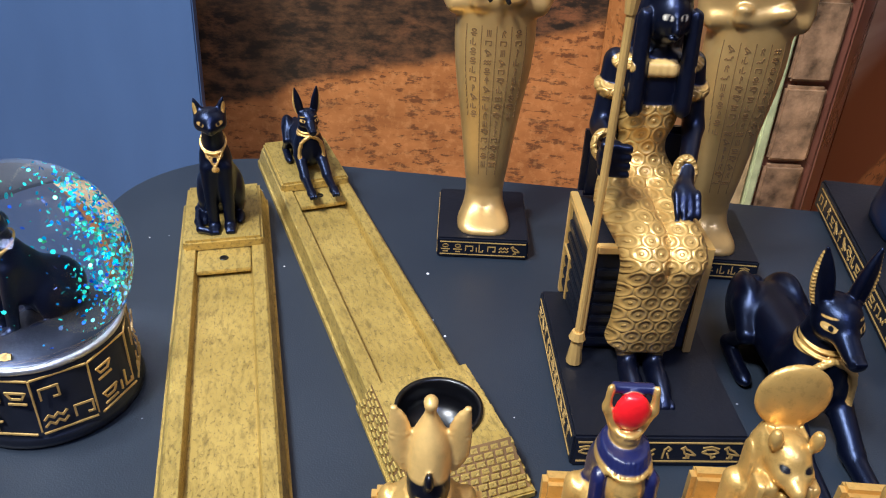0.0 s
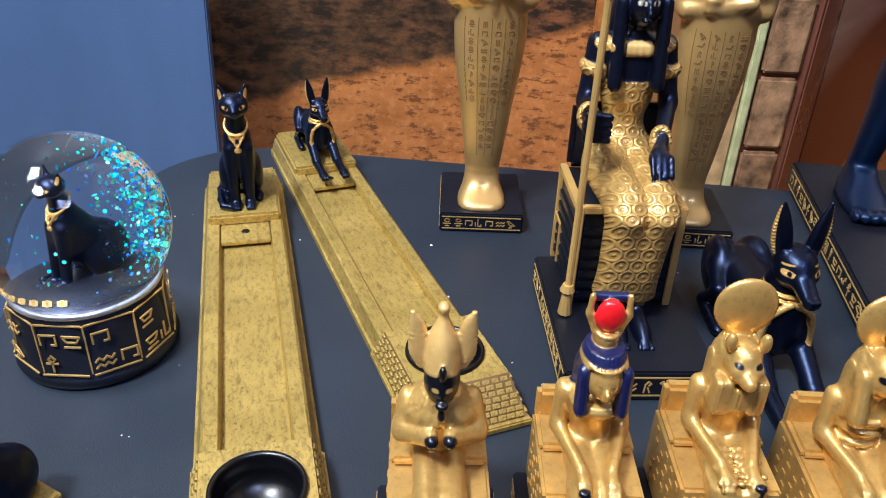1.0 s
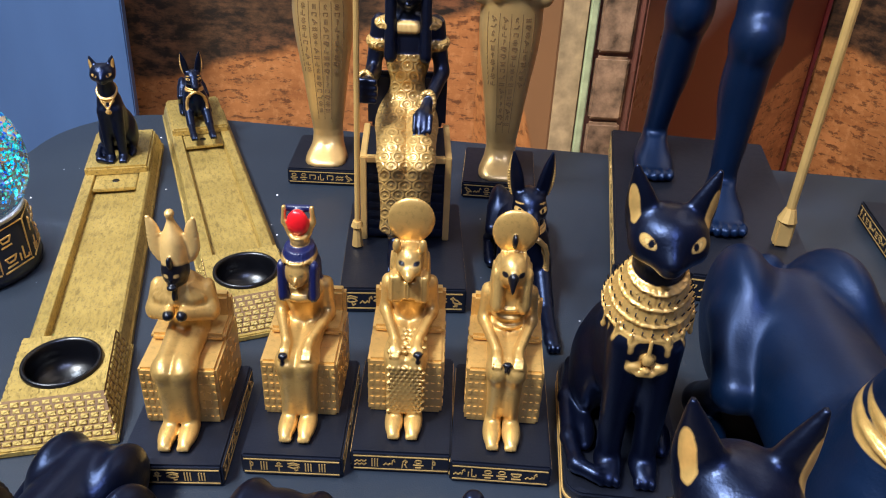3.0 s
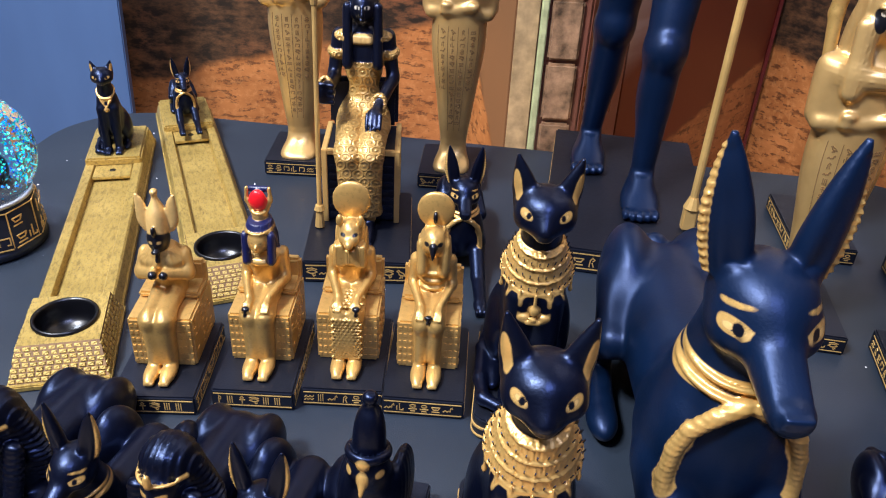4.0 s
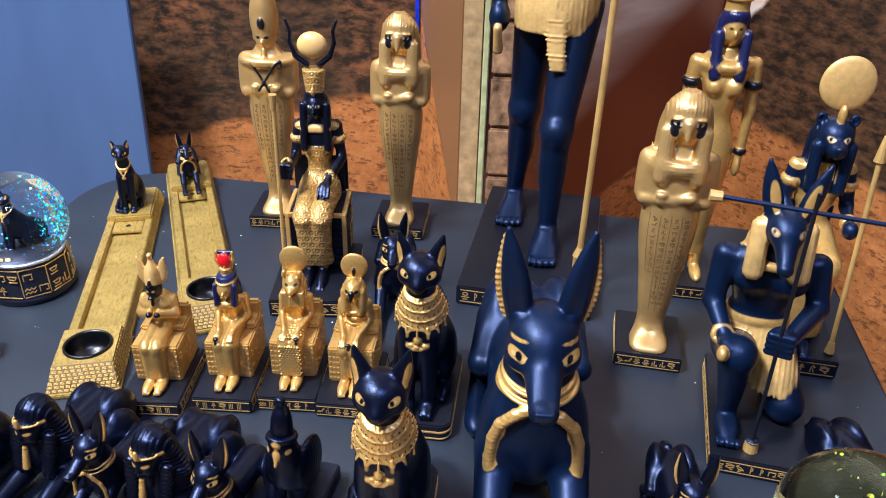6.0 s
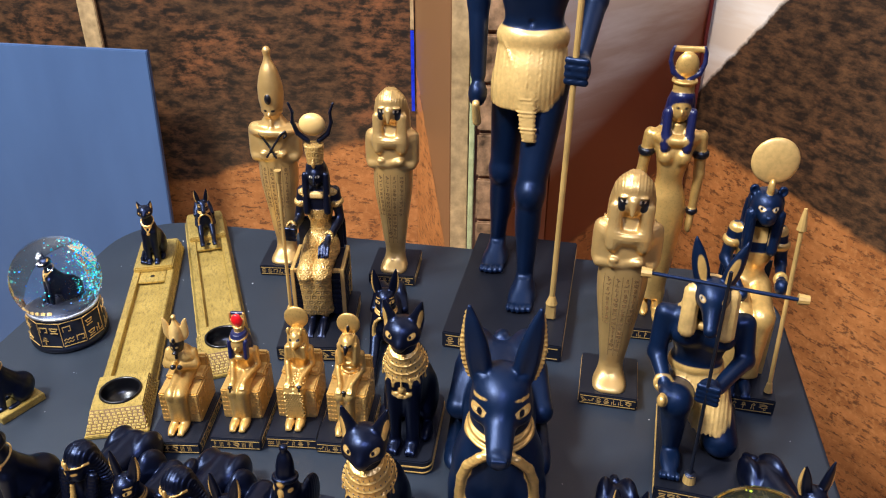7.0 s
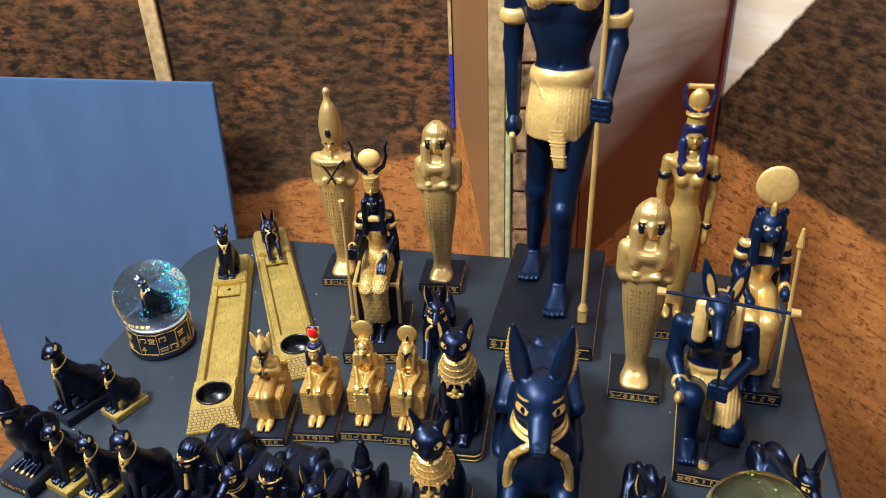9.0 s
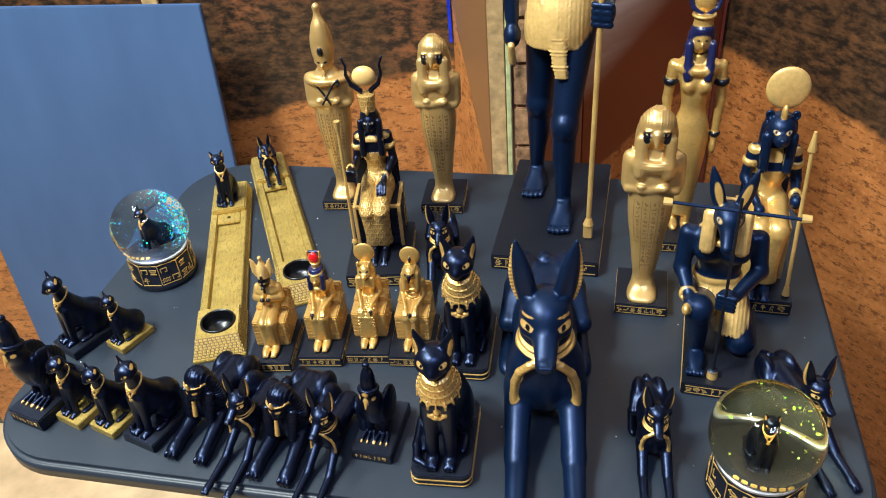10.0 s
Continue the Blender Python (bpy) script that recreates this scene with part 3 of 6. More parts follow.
pillar.location = (0.316, 0.568, 0)
part("core", slab(0.060, 0.172, 2.5, (0, 0.0885, 0.5), 0.001), M_PINK, pillar)
part("edge_strip", slab(0.018, 0.004, 2.5, (-0.021, 0, 0.5), 0.0005), M_STRIP, pillar, "pale timber-coloured strip")
part("trim", slab(0.006, 0.006, 2.5, (-0.008, -0.001, 0.5), 0.001), M_LIME, pillar, "pale yellow corner bead")
for i in range(24):
    part("relief_block", slab(0.0255, 0.006, 0.049, (0.0105, 0.001, -0.03 + 0.052 * i), 0.002), M_STONE, pillar)
M_MURAL_Q = mural_mat("desert_print_tan", -1.1, 0.12, sky=(-1.1, 0.12), red=(0.20, 0.095, 0.038), low=0.30)
wall_from("wall_angled", (0.232, 0.736), (0.2845, 0.5700), M_MURAL_Q, "angled tan desert print beside the pillar", thick=0.004)
structure("trim_blue", slab(0.004, 0.004, 0.10, (0.229, 0.733, 0.112)), M_BLUE, "narrow bright blue edge trim on the print")
structure("trim_pale", slab(0.004, 0.004, 0.9, (0.229, 0.733, 0.614)), M_STRIP, "narrow pale edge trim on the print")
wall_from("wall_return", (0.3475, 0.572), (0.398, 0.658), M_PINK, "glossy brown return panel beside the pillar")

post = structure("trim_post", slab(0.022, 0.006, 2.5, (-0.168, 0.735, 0.5), 0.001), M_STRIP, "pale stone-coloured strip on the desert print")
board = part("display_board", slab(0.42, 0.008, 1.0, (-0.21, 0, -0.5), 0.001), M_BOARD)
tagged(board, "plain matt blue board leaning against the wall", "board")
board.matrix_world = pose(-0.068, 0.66, 0.152, -3, 0.6, -3)

# ---- statue moulds ----


def carve(s, keys, n, seed):
    """Four columns of engraved signs between upright lines on the front of a lofted body."""
    t = spline([(*k, 0, 0)[:5] if len(k) < 5 else k for k in keys])
    rng = random.Random(seed)

    def front(x, z):
        w, d, cy = (float(np.interp(z, t[:, 0], t[:, i])) for i in (1, 2, 4))
        return cy - d * (1 - min(0.97, abs(x) / w) ** n) ** (1 / n) - 0.00005, w

    def bar(x, z, sx, sz, a=0):
        y, w = front(x, z)
        y2, _ = front(x + 0.0006, z)
        y3, _ = front(x, z + 0.002)
        s.solid(slab(sx, .0003, sz, m=pose(x, y, z, -math.degrees(math.atan2(y - y3, 0.002)), 0, math.degrees(math.atan2(y2 - y, 0.0006))) @ pose(0, 0, 0, 0, a, 0)), 3)
    for c in range(4):
        f = (c - 1.5) / 2
        end = .040 if c in (1, 2) else .068
        z = .1065
        while z > end:
            w = front(0, z)[1]
            x, g = f * w * 0.72, .0013
            for bx, bz, L, a in sign_bars(rng.randrange(12), x, z, .0015, .0004):
                bar(bx, bz, L, .0004, a)
            z -= .0042
    for c in range(5):
        f = (c - 2) / 2
        end = .038 if abs(c - 2) < 2 else .066
        z = .108
        while z > end:
            w = front(0, z)[1]
            bar(f * w * 0.72, z, .00025, .0032)
            z -= .0030


def mould_mummy(kind, seed):
    s = Sculpt(0.0009)
    BODY = [(.0105, .0085, .0085, 0, .001), (.022, .0085, .0088, 0, .001), (.040, .0108, .0100), (.062, .0135, .0118), (.085, .0168, .0135), (.100, .0180, .0137),
            (.112, .0180, .0135), (.128, .0205, .0135), (.141, .0200, .0125), (.149, .0120, .0095), (.156, .0070, .0070)]
    s.loft(BODY, n=2.3, k=0.004)
    s.loft([(.0105, .0130, .0135, 0, -.010), (.014, .0122, .0125, 0, -.009), (.019, .0095, .009, 0, -.004), (.026, .007, .007, 0, 0)], n=3, k=0.004)
    s.cone((0, -.03, .014), (0, -.012, .021), .0012, .0008, cut=True, k=0.002)
    s.cone((.0182, .001, .142), (.0190, -.002, .1200), .0058, .0054, mir=True, k=0.005)
    s.cone((.0180, -.006, .1170), (-.009, -.0130, .1195), .0044, .0030, k=0.002)
    s.cone((-.0180, -.006, .1170), (.009, -.0140, .1225), .0044, .0030, k=0.002)
    s.ball((.0085, -.0140, .1232), (.0036, .0024, .0022), k=0.002, mir=True)
    carve(s, BODY, 2.3, seed)
    if kind == "falcon":
        s.ball((0, -.002, .168), (.0125, .0130, .0135), k=0.003)
        s.loft([(.140, .0175, .0080, 0, .003), (.154, .0168, .0100, 0, .003), (.167, .0155, .0130, 0, .001), (.178, .0125, .0125, 0, -.001), (.186, .005, .005, 0, -.001)], k=0.002, rib=(0, .0022, .0007))
        s.cone((.0105, -.0085, .162), (.0105, -.0125, .134), .0052, .0046, flat=0.8, mir=True, k=0.002, rib=(0, .002, .0006))
        s.ring((0, -.003, .141), .0150, .0120, .0028, tall=1.6, k=0.004, rib=(2, .0022, .0005))
        s.ball((.0062, -.0118, .1722), (.0040, .0030, .0012), mir=True, rot=(0, 8, 0), k=0.001)
        s.cone((0, -.0142, .169), (0, -.0178, .1605), .0036, .0012, k=0.002)
        s.ball((.0070, -.0122, .1690), (.0038, .0045, .0030), paint=1, only=True, mir=True)
        s.ball((.0076, -.0120, .1648), (.0024, .0045, .0042), paint=1, only=True, mir=True, rot=(0, 16, 0))
        s.ball((.0064, -.0132, .1693), (.0026, .004, .0016), paint=3, only=True, mir=True)
        s.ball((.0062, -.0140, .1693), (.0012, .004, .0014), paint=1, only=True, mir=True)
    else:
        s.ball((0, -.003, .161), (.0078, .0090, .0098), k=0.002)
        s.loft([(.163, .0098, .0108, 0, -.0005), (.172, .0112, .0118), (.183, .0108, .0112), (.196, .0078, .0080), (.204, .0042, .0042), (.209, .0030, .0030), (.214, .0038, .0038), (.2175, .0018, .0018)], k=0.0015)
        s.cone((0, -.0095, .153), (0, -.0125, .143), .0018, .0024, k=0.001)
        s.ball((0, -.0118, .159), (.0016, .0028, .0022), k=0.001)
        s.ball((.0082, -.002, .161), (.0018, .0026, .0034), mir=True, k=0.001)
        s.ball((0, -.0108, .1735), (.0030, .0030, .0050), paint=1, k=0.001)
        s.ball((.0032, -.0100, .1625), (.0018, .0035, .0009), paint=1, only=True, mir=True)
        s.ring((0, -.003, .143), .0165, .0115, .0035, k=0.003, rib=(2, .002, .0005))
        s.chain([(.004, -.0185, .121), (-.003, -.0165, .133), (-.010, -.0155, .143)], .0011, .0011, paint=1, k=0.0005)
        s.chain([(-.004, -.0195, .122), (.004, -.0175, .134), (.010, -.0160, .143), (.0135, -.0150, .1455), (.0145, -.0152, .1415), (.0120, -.0162, .1395)], .0011, .0010, paint=1, k=0.0005)
    plinth(s, .0440, .0520, .0110, seed)
    return s.mesh("mummy", [M_CARVED, M_BASE, M_LINE, M_CUT])


def mould_seated(kind, seed):
    s = Sculpt(0.00072)
    gold = dict(k=0.0025)
    s.block((0, .0115, .0228), (.0285, .0350, .0262), 3, .0010)
    s.block((0, .0262, .0420), (.0280, .0052, .0120), 3, .0014)
    s.block((0, .0195, .0372), (.0280, .0180, .0034), 3, .0012)
    s.loft([(.040, .0098, .0080, 0, .0100), (.050, .0074, .0062, 0, .0095), (.059, .0098, .0068, 0, .0090), (.0640, .0108, .0060, 0, .0090), (.0675, .0056, .0048, 0, .0085)], n=2.3, **gold)
    s.cone((.0048, .0100, .0455), (.0043, -.0125, .0435), .0056, .0048, mir=True, **gold)
    s.cone((.0042, -.0130, .0425), (.0040, -.0125, .0150), .0047, .0038, mir=True, **gold)
    s.box((0, -.0108, .0310), (.0064, .0052, .0135), .003, k=0.002)
    s.box((0, -.0020, .0440), (.0070, .0105, .0042), .003, k=0.003)
    if kind in ("hathor", "osiris"):
        s.loft([(.0165, .0080, .0050, 0, -.0126), (.0250, .0080, .0052, 0, -.0128), (.0360, .0086, .0056, 0, -.0128), (.0440, .0094, .0060, 0, -.0115)], n=2.7, k=0.003)
    s.ball((.0043, -.0130, .0430), (.0050, .0052, .0054), mir=True, k=0.003)
    s.ball((.0048, -.0185, .0130), (.0046, .0092, .0036), mir=True, k=0.002)
    for x in (.0022, .0036, .005, .0066):
        s.ball((x, -.0262, .0122), (.0009, .0018, .0013), mir=True, k=0.0008)
    if kind == "osiris":
        s.cone((.0118, .0090, .0640), (.0140, .0060, .0570), .0036, .0034, mir=True, **gold)
        s.cone((.0140, .0050, .0565), (.0035, -.0020, .0600), .0032, .0027, mir=True, **gold)
        s.ball((.0032, -.0040, .0603), (.0025, .0022, .0019), paint=1, mir=True, k=0.0006)
        s.loft([(.0610, .0138, .0074, 0, .0072), (.0635, .0140, .0082, 0, .0070), (.0665, .0115, .0076, 0, .0075), (.0695, .0070, .0062, 0, .0070)], k=0.001, rib=(3, .0013, .0006))
        s.ball((.0024, -.0012, .0748), (.0013, .0018, .0006), paint=4, only=True, mir=True)
        s.ball((0, .0045, .0745), (.0064, .0062, .0064), paint=1, k=0.001)
        s.ball((0, -.0022, .0708), (.0026, .0016, .0010), paint=1, k=0.0008)
        s.cone((0, .0000, .0695), (0, -.0012, .0662), .0010, .0013, paint=1, k=0.0008)
        s.ball((0, -.0008, .0733), (.0010, .0016, .0014), paint=1, k=0.0006)
        s.loft([(.0765, .0058, .0060, 0, .0058), (.0800, .0062, .0060, 0, .0060), (.0860, .0052, .0048, 0, .0065), (.0905, .0026, .0026, 0, .0068), (.0930, .0016, .0016, 0, .0068), (.0955, .0022, .0022, 0, .0068), (.0968, .0008, .0008, 0, .0068)], paint=4, k=0.0008)
        s.loft([(.0765, .0016, .0018, .0070, .0070), (.0810, .0036, .0018, .0082, .0070), (.0865, .0036, .0016, .0084, .0070), (.0910, .0026, .0012, .0092, .0070), (.0940, .0007, .0008, .0106, .0070)], paint=4, mir=True, k=0.0008, rib=(2, .0013, .0003))
        s.ball((0, -.0010, .0800), (.0014, .0014, .0024), paint=1, k=0.0005)
    else:
        s.cone((.0112, .0095, .0630), (.0122, .0085, .0520), .0030, .0026, mir=True, **gold)
        s.cone((.0122, .0075, .0515), (.0058, -.0085, .0500), .0026, .0022, mir=True, **gold)
        s.ball((.0052, -.0115, .0495), (.0026, .0040, .0018), mir=True, k=0.001)
        for q in range(4):
            s.cone((.0034 + .0013 * q, -.0140, .0500), (.0034 + .0013 * q, -.0172, .0478), .0007, .0006, mir=True, k=0.0004)
        hx = {"hathor": -.0055, "lioness": .0062, "horus": 0.0}[kind]
        s.ball((hx, -.0165, .0492), (.0024, .0014, .0009), paint=1, k=0.0005)
        s.ball((hx, -.0172, .0474), (.0008, .0012, .0019), paint=1, k=0.0005)
        s.cone((0, .0080, .0660), (0, .0060, .0720), .0042, .0042, k=0.002)
    if kind == "hathor":
        s.ball((0, -.0002, .0745), (.0060, .0054, .0060), k=0.001)
        s.ball((0, -.0060, .0735), (.0010, .0016, .0014), k=0.0008)
        s.ball((0, -.0052, .0716), (.0020, .0012, .0007), k=0.0006)
        s.ring((0, .0036, .0792), .0079, .0080, .0005, tall=1.5, k=0.0004)
        s.loft([(.0660, .0088, .0040, 0, .0098), (.0730, .0088, .0060, 0, .0085), (.0785, .0084, .0078, 0, .0046), (.0825, .0070, .0066, 0, .0046)], paint=3, k=0.0006, rib=(0, .0014, .0004))
        s.cone((.0076, -.0006, .0765), (.0072, -.0018, .0655), .0024, .0027, paint=3, mir=True, k=0.0006, rib=(0, .0012, .0003))
        s.ball((.0024, -.0056, .0752), (.0013, .0018, .0004), paint=1, only=True, mir=True)
        s.ball((0, .0040, .0640), (.0100, .0074, .0030), k=0.001, rib=(2, .0014, .0004))
        s.loft([(.0810, .0042, .0040, 0, .0060), (.0865, .0052, .0048, 0, .0060)], k=0.0006, rib=(2, .002, .0006))
        s.ball((0, .0040, .0915), (.0052, .0022, .0050), paint=2, k=0.0004)
        s.chain([(.0042, .0055, .0865), (.0068, .0055, .0910), (.0066, .0055, .0965)], .0016, .0010, mir=True, k=0.001)
        s.box((0, .0065, .0960), (.0062, .0012, .0012), .0005, paint=3, k=0.0005)
    if kind == "lioness":
        s.ball((0, .0050, .0755), (.0068, .0064, .0060), k=0.001)
        s.ball((0, -.0012, .0734), (.0032, .0044, .0026), k=0.002)
        s.ball((.0036, .0004, .0746), (.0027, .0024, .0027), mir=True, k=0.0015)
        s.loft([(.0620, .0104, .0050, 0, .0090), (.0690, .0104, .0060, 0, .0090), (.0750, .0096, .0058, 0, .0095), (.0800, .0066, .0048, 0, .0095)], k=0.001, rib=(0, .0019, .0005))
        s.ball((.0062, .0036, .0818), (.0022, .0016, .0030), mir=True, k=0.0008)
        s.box((.0064, .0018, .0660), (.0034, .0030, .0058), .0014, mir=True, k=0.001, rib=(0, .0016, .0004))
        s.ball((.0036, -.0006, .0772), (.0015, .0026, .0006), paint=1, only=True, mir=True)
        s.ball((0, -.0064, .0742), (.0010, .0010, .0007), paint=1, only=True)
        s.ball((0, .0110, .0885), (.0116, .0022, .0092), k=0.001)
        s.box((0, .0016, .0655), (.0032, .0028, .0040), .001, k=0.001, rib=(0, .0016, .0006))
        s.loft([(.0165, .0092, .0052, 0, -.0132), (.034, .0094, .0058, 0, -.0130), (.0460, .0104, .0066, 0, -.0100)], k=0.002, n=3)
        for j in range(13):
            for i in range(7):
                s.ball(((i - 3 + .5 * (j % 2)) * .0026, -.0184 - .00002 * j, .0182 + .0021 * j), (.0013, .0009, .0010), k=0.0004)
        for j in range(6):
            for i in range(7):
                s.ball(((i - 3 + .5 * (j % 2)) * .0026, -.0150 + .0026 * j, .0492 + .0001 * j), (.0013, .0012, .0008), k=0.0004)
    if kind == "horus":
        s.ball((0, .0042, .0754), (.0072, .0066, .0064), k=0.001)
        s.loft([(.0600, .0112, .0050, 0, .0090), (.0680, .0108, .0064, 0, .0085), (.0750, .0096, .0060, 0, .0090), (.0800, .0064, .0050, 0, .0085)], k=0.001, rib=(0, .0019, .0005))
        s.cone((0, -.0020, .0756), (0, -.0048, .0718), .0024, .0008, paint=1, k=0.0008)
        s.ball((.0040, -.0012, .0768), (.0017, .0026, .0009), paint=1, only=True, mir=True)
        s.cone((.0072, .0040, .0740), (.0064, .0015, .0625), .0030, .0034, mir=True, k=0.0015, rib=(0, .0016, .0004))
        s.ball((0, .0110, .0875), (.0112, .0022, .0090), k=0.001)
        s.ball((0, .0078, .0850), (.0014, .0016, .0030), paint=1, k=0.0006)
        s.ring((0, .0090, .0560), .0086, .0072, .0008, k=0.001)
        s.ring((0, .0090, .0600), .0094, .0074, .0008, k=0.001)
        s.ring((0, .0090, .0520), .0080, .0070, .0008, k=0.001)
    # raised block pattern on the seat
    rng = random.Random(seed)
    for cx, cy in ((-.0144, .0135), (.0144, .0135)):
        for i in range(5):
            for j in range(6):
                if rng.random() < 0.85:
                    s.block((cx, cy - .0160 + .0058 * i + (0.0012 if j % 2 else 0), .0128 + .0039 * j), (.0004, .0024, .0018), 3, 0.0)
    for sx in (-1, 1):
        for j in range(6):
            for i in range(3):
                s.block((sx * (.0082 + .0023 * i), -.0061, .0128 + .0039 * j), (.0013, .0005, .0017), 3, 0.0)
    plinth(s, .0370, .0560, .0102, seed, sides=True)
    return s.mesh("seated_deity", [M_GOLD, M_BASE, M_LINE, M_GOLD], wide=0.76, back=.0055, heights=((0, .0102, .0490, .0915, .110), (0, .0100, .0425, .0865, .1045)))


def mould_cat(big=True):
    """A seated cat; the large one wears a broad jewelled collar, the small one a thin necklace."""
    s = Sculpt(0.0007 if big else 0.0009)
    s.ball((0, .0190, .0330), (.0165, .0220, .0235), k=0.006)
    s.cone((0, .0120, .0420), (0, -.0050, .0740), .0158, .0104, k=0.008)
    s.cone((0, -.0060, .0420), (0, -.0090, .0660), .0120, .0116, k=0.008)
    s.cone((0, -.0070, .0760), (0, -.0105, .0960), .0096, .0078, k=0.005)
    s.ball((0, -.0125, .1050), (.0122, .0122, .0092), k=0.003)
    s.ball((.0066, -.0165, .1025), (.0052, .0060, .0048), mir=True, k=0.003)
    s.ball((0, -.0222, .1010), (.0052, .0056, .0042), k=0.004)
    s.cone((0, -.0180, .1085), (0, -.0262, .1022), .0026, .0015, k=0.003)
    s.ball((0, -.0270, .1016), (.0020, .0014, .0012), k=0.0012)
    s.ball((0, -.0232, .0980), (.0030, .0034, .0018), k=0.002)
    if big:
        s.loft([(-.003, .0056, .0040), (.003, .0054, .0034), (.009, .0037, .0026), (.0172, .0006, .0008)], c=(.0080, -.0100, .1095), rot=(4, 15, 24), mir=True, k=0.0025)
    else:
        s.loft([(-.003, .0046, .0034), (.003, .0044, .0028), (.008, .0030, .0020), (.0135, .0006, .0008)], c=(.0076, -.0100, .1085), rot=(4, 14, 24), mir=True, k=0.0025)
    s.cone((.0066, -.0150, .0640), (.0062, -.0195, .0160), .0060, .0043, mir=True, k=0.004)
    s.ball((.0062, -.0235, .0148), (.0048, .0078, .0036), mir=True, k=0.003)
    for x in (.0036, .0062, .0088):
        s.ball((x, -.0300, .0140), (.0014, .0024, .0022), mir=True, k=0.0010)
    s.ball((.0122, .0140, .0280), (.0076, .0165, .0175), mir=True, k=0.004)
    s.ball((.0140, -.0060, .0145), (.0044, .0105, .0034), mir=True, k=0.003)
    s.chain([(-.006, .038, .0165), (-.016, .030, .0160), (-.0195, .010, .0155), (-.0195, -.012, .0155), (-.0175, -.025, .0155), (-.0110, -.0290, .0155)], .0034, .0028, k=0.002)
    if big:
        s.ball((.0128, -.0136, .1150), (.0020, .0044, .0066), paint=1, only=True, mir=True, rot=(4, 14, 24))
        s.ball((.0068, -.0205, .1066), (.0029, .0034, .0015), paint=1, only=True, mir=True, rot=(0, -24, 0))
        s.ball((.0068, -.0215, .1065), (.0021, .0030, .0009), paint=4, only=True, mir=True, rot=(0, -24, 0))
        s.ball((.0066, -.0220, .1065), (.0009, .0030, .0011), paint=2, only=True, mir=True)
        tip = Matrix.Translation((0, -.0088, .0835)) @ Matrix.Rotation(radians(18), 4, "X")
        s.loft([(-.0105, .0150, .0155), (-.005, .0134, .0138), (.002, .0110, .0113), (.0075, .0090, .0093)], c=(0, -.0088, .0835), rot=(18, 0, 0), paint=1, k=0.0008, rib=(3, .0012, .0007))
        for zz, rr in ((-.0100, .0153), (-.0048, .0137), (.0010, .0117), (.0066, .0097)):
            s.ring(tuple(tip @ Vector((0, 0, zz))), rr, rr * 1.03, .0005, rot=(18, 0, 0), paint=1, k=0.0004)
        # tassels and the winged breast ornament
        for a in (-72, -46, -24, 24, 46, 72):
            x, y = .0150 * math.sin(radians(a)), -.0075 - .0150 * math.cos(radians(a))
            zt = .0690 + abs(a) * 7e-5
            s.cone((x, y + .0006, zt + .001), (x * 1.01, y + .0012, zt - .0050), .0005, .0006, paint=1, k=0.0003)
            s.ball((x * 1.01, y + .0012, zt - .0062), (.0010, .0010, .0018), paint=1, k=0.0003)
        s.cone((0, -.0222, .0700), (0, -.0222, .0610), .0007, .0009, paint=1, k=0.0003)
        s.ball((0, -.0222, .0622), (.0021, .0014, .0024), paint=1, k=0.0004)
        s.ball((0, -.0222, .0580), (.0016, .0013, .0014), paint=1, k=0.0004)
        s.chain([(-.0068, -.0196, .0618), (-.0056, -.0207, .0578), (-.0020, -.0220, .0562), (.0020, -.0220, .0562), (.0056, -.0207, .0578), (.0068, -.0196, .0618)], .0011, .0011, paint=1, k=0.0004)
        s.ball((.0042, -.0212, .0584), (.0026, .0013, .0015), paint=1, k=0.0004, mir=True)
        for zz, rr, n in ((-.0074, .0147, 30), (-.0018, .0128, 26), (.0040, .0108, 22)):
            for q in range(n):
                s.solid(slab(.0004, .0004, .0022, m=tip @ pose(0, 0, 0, 0, 0, 360 * q / n) @ pose(0, -rr * 1.02 - .0004, zz, 12)), 1)
        w, d, h = .0430, .0740, .0115
        s.solid(rounded_plate(-w / 2, w / 2, -d / 2 + .002, d / 2 + .002, 0, h, .007, .0008), 1)
        s.solid(rounded_plate(-w / 2 - .0004, w / 2 + .0004, -d / 2 + .0016, d / 2 + .0024, .0060, .0074, .007, .0002), 2)
        s.solid(rounded_plate(-w / 2 - .0004, w / 2 + .0004, -d / 2 + .0016, d / 2 + .0024, .0016, .0026, .007, .0002), 2)
    else:
        s.ball((.0062, -.0210, .1052), (.0028, .0032, .0012), paint=1, only=True, mir=True, rot=(0, -18, 0))
        s.ball((.0062, -.0216, .1052), (.0013, .0030, .0012), paint=2, only=True, mir=True)
        s.ball((.0110, -.0118, .1140), (.0016, .0034, .0044), paint=1, only=True, mir=True, rot=(4, 14, 24))
        s.ring((0, -.0090, .0850), .0100, .0118, .0009, rot=(34, 0, 0), paint=1, k=0.0005)
        s.chain([(.0070, -.0170, .0800), (.0030, -.0208, .0730), (0, -.0218, .0680)], .0008, .0008, paint=1, k=0.0004, mir=True)
        s.ball((0, -.0218, .0660), (.0022, .0014, .0026), paint=1, k=0.0005)
    return s.mesh("seated_cat", [M_DARK, M_BASE, M_LINE])


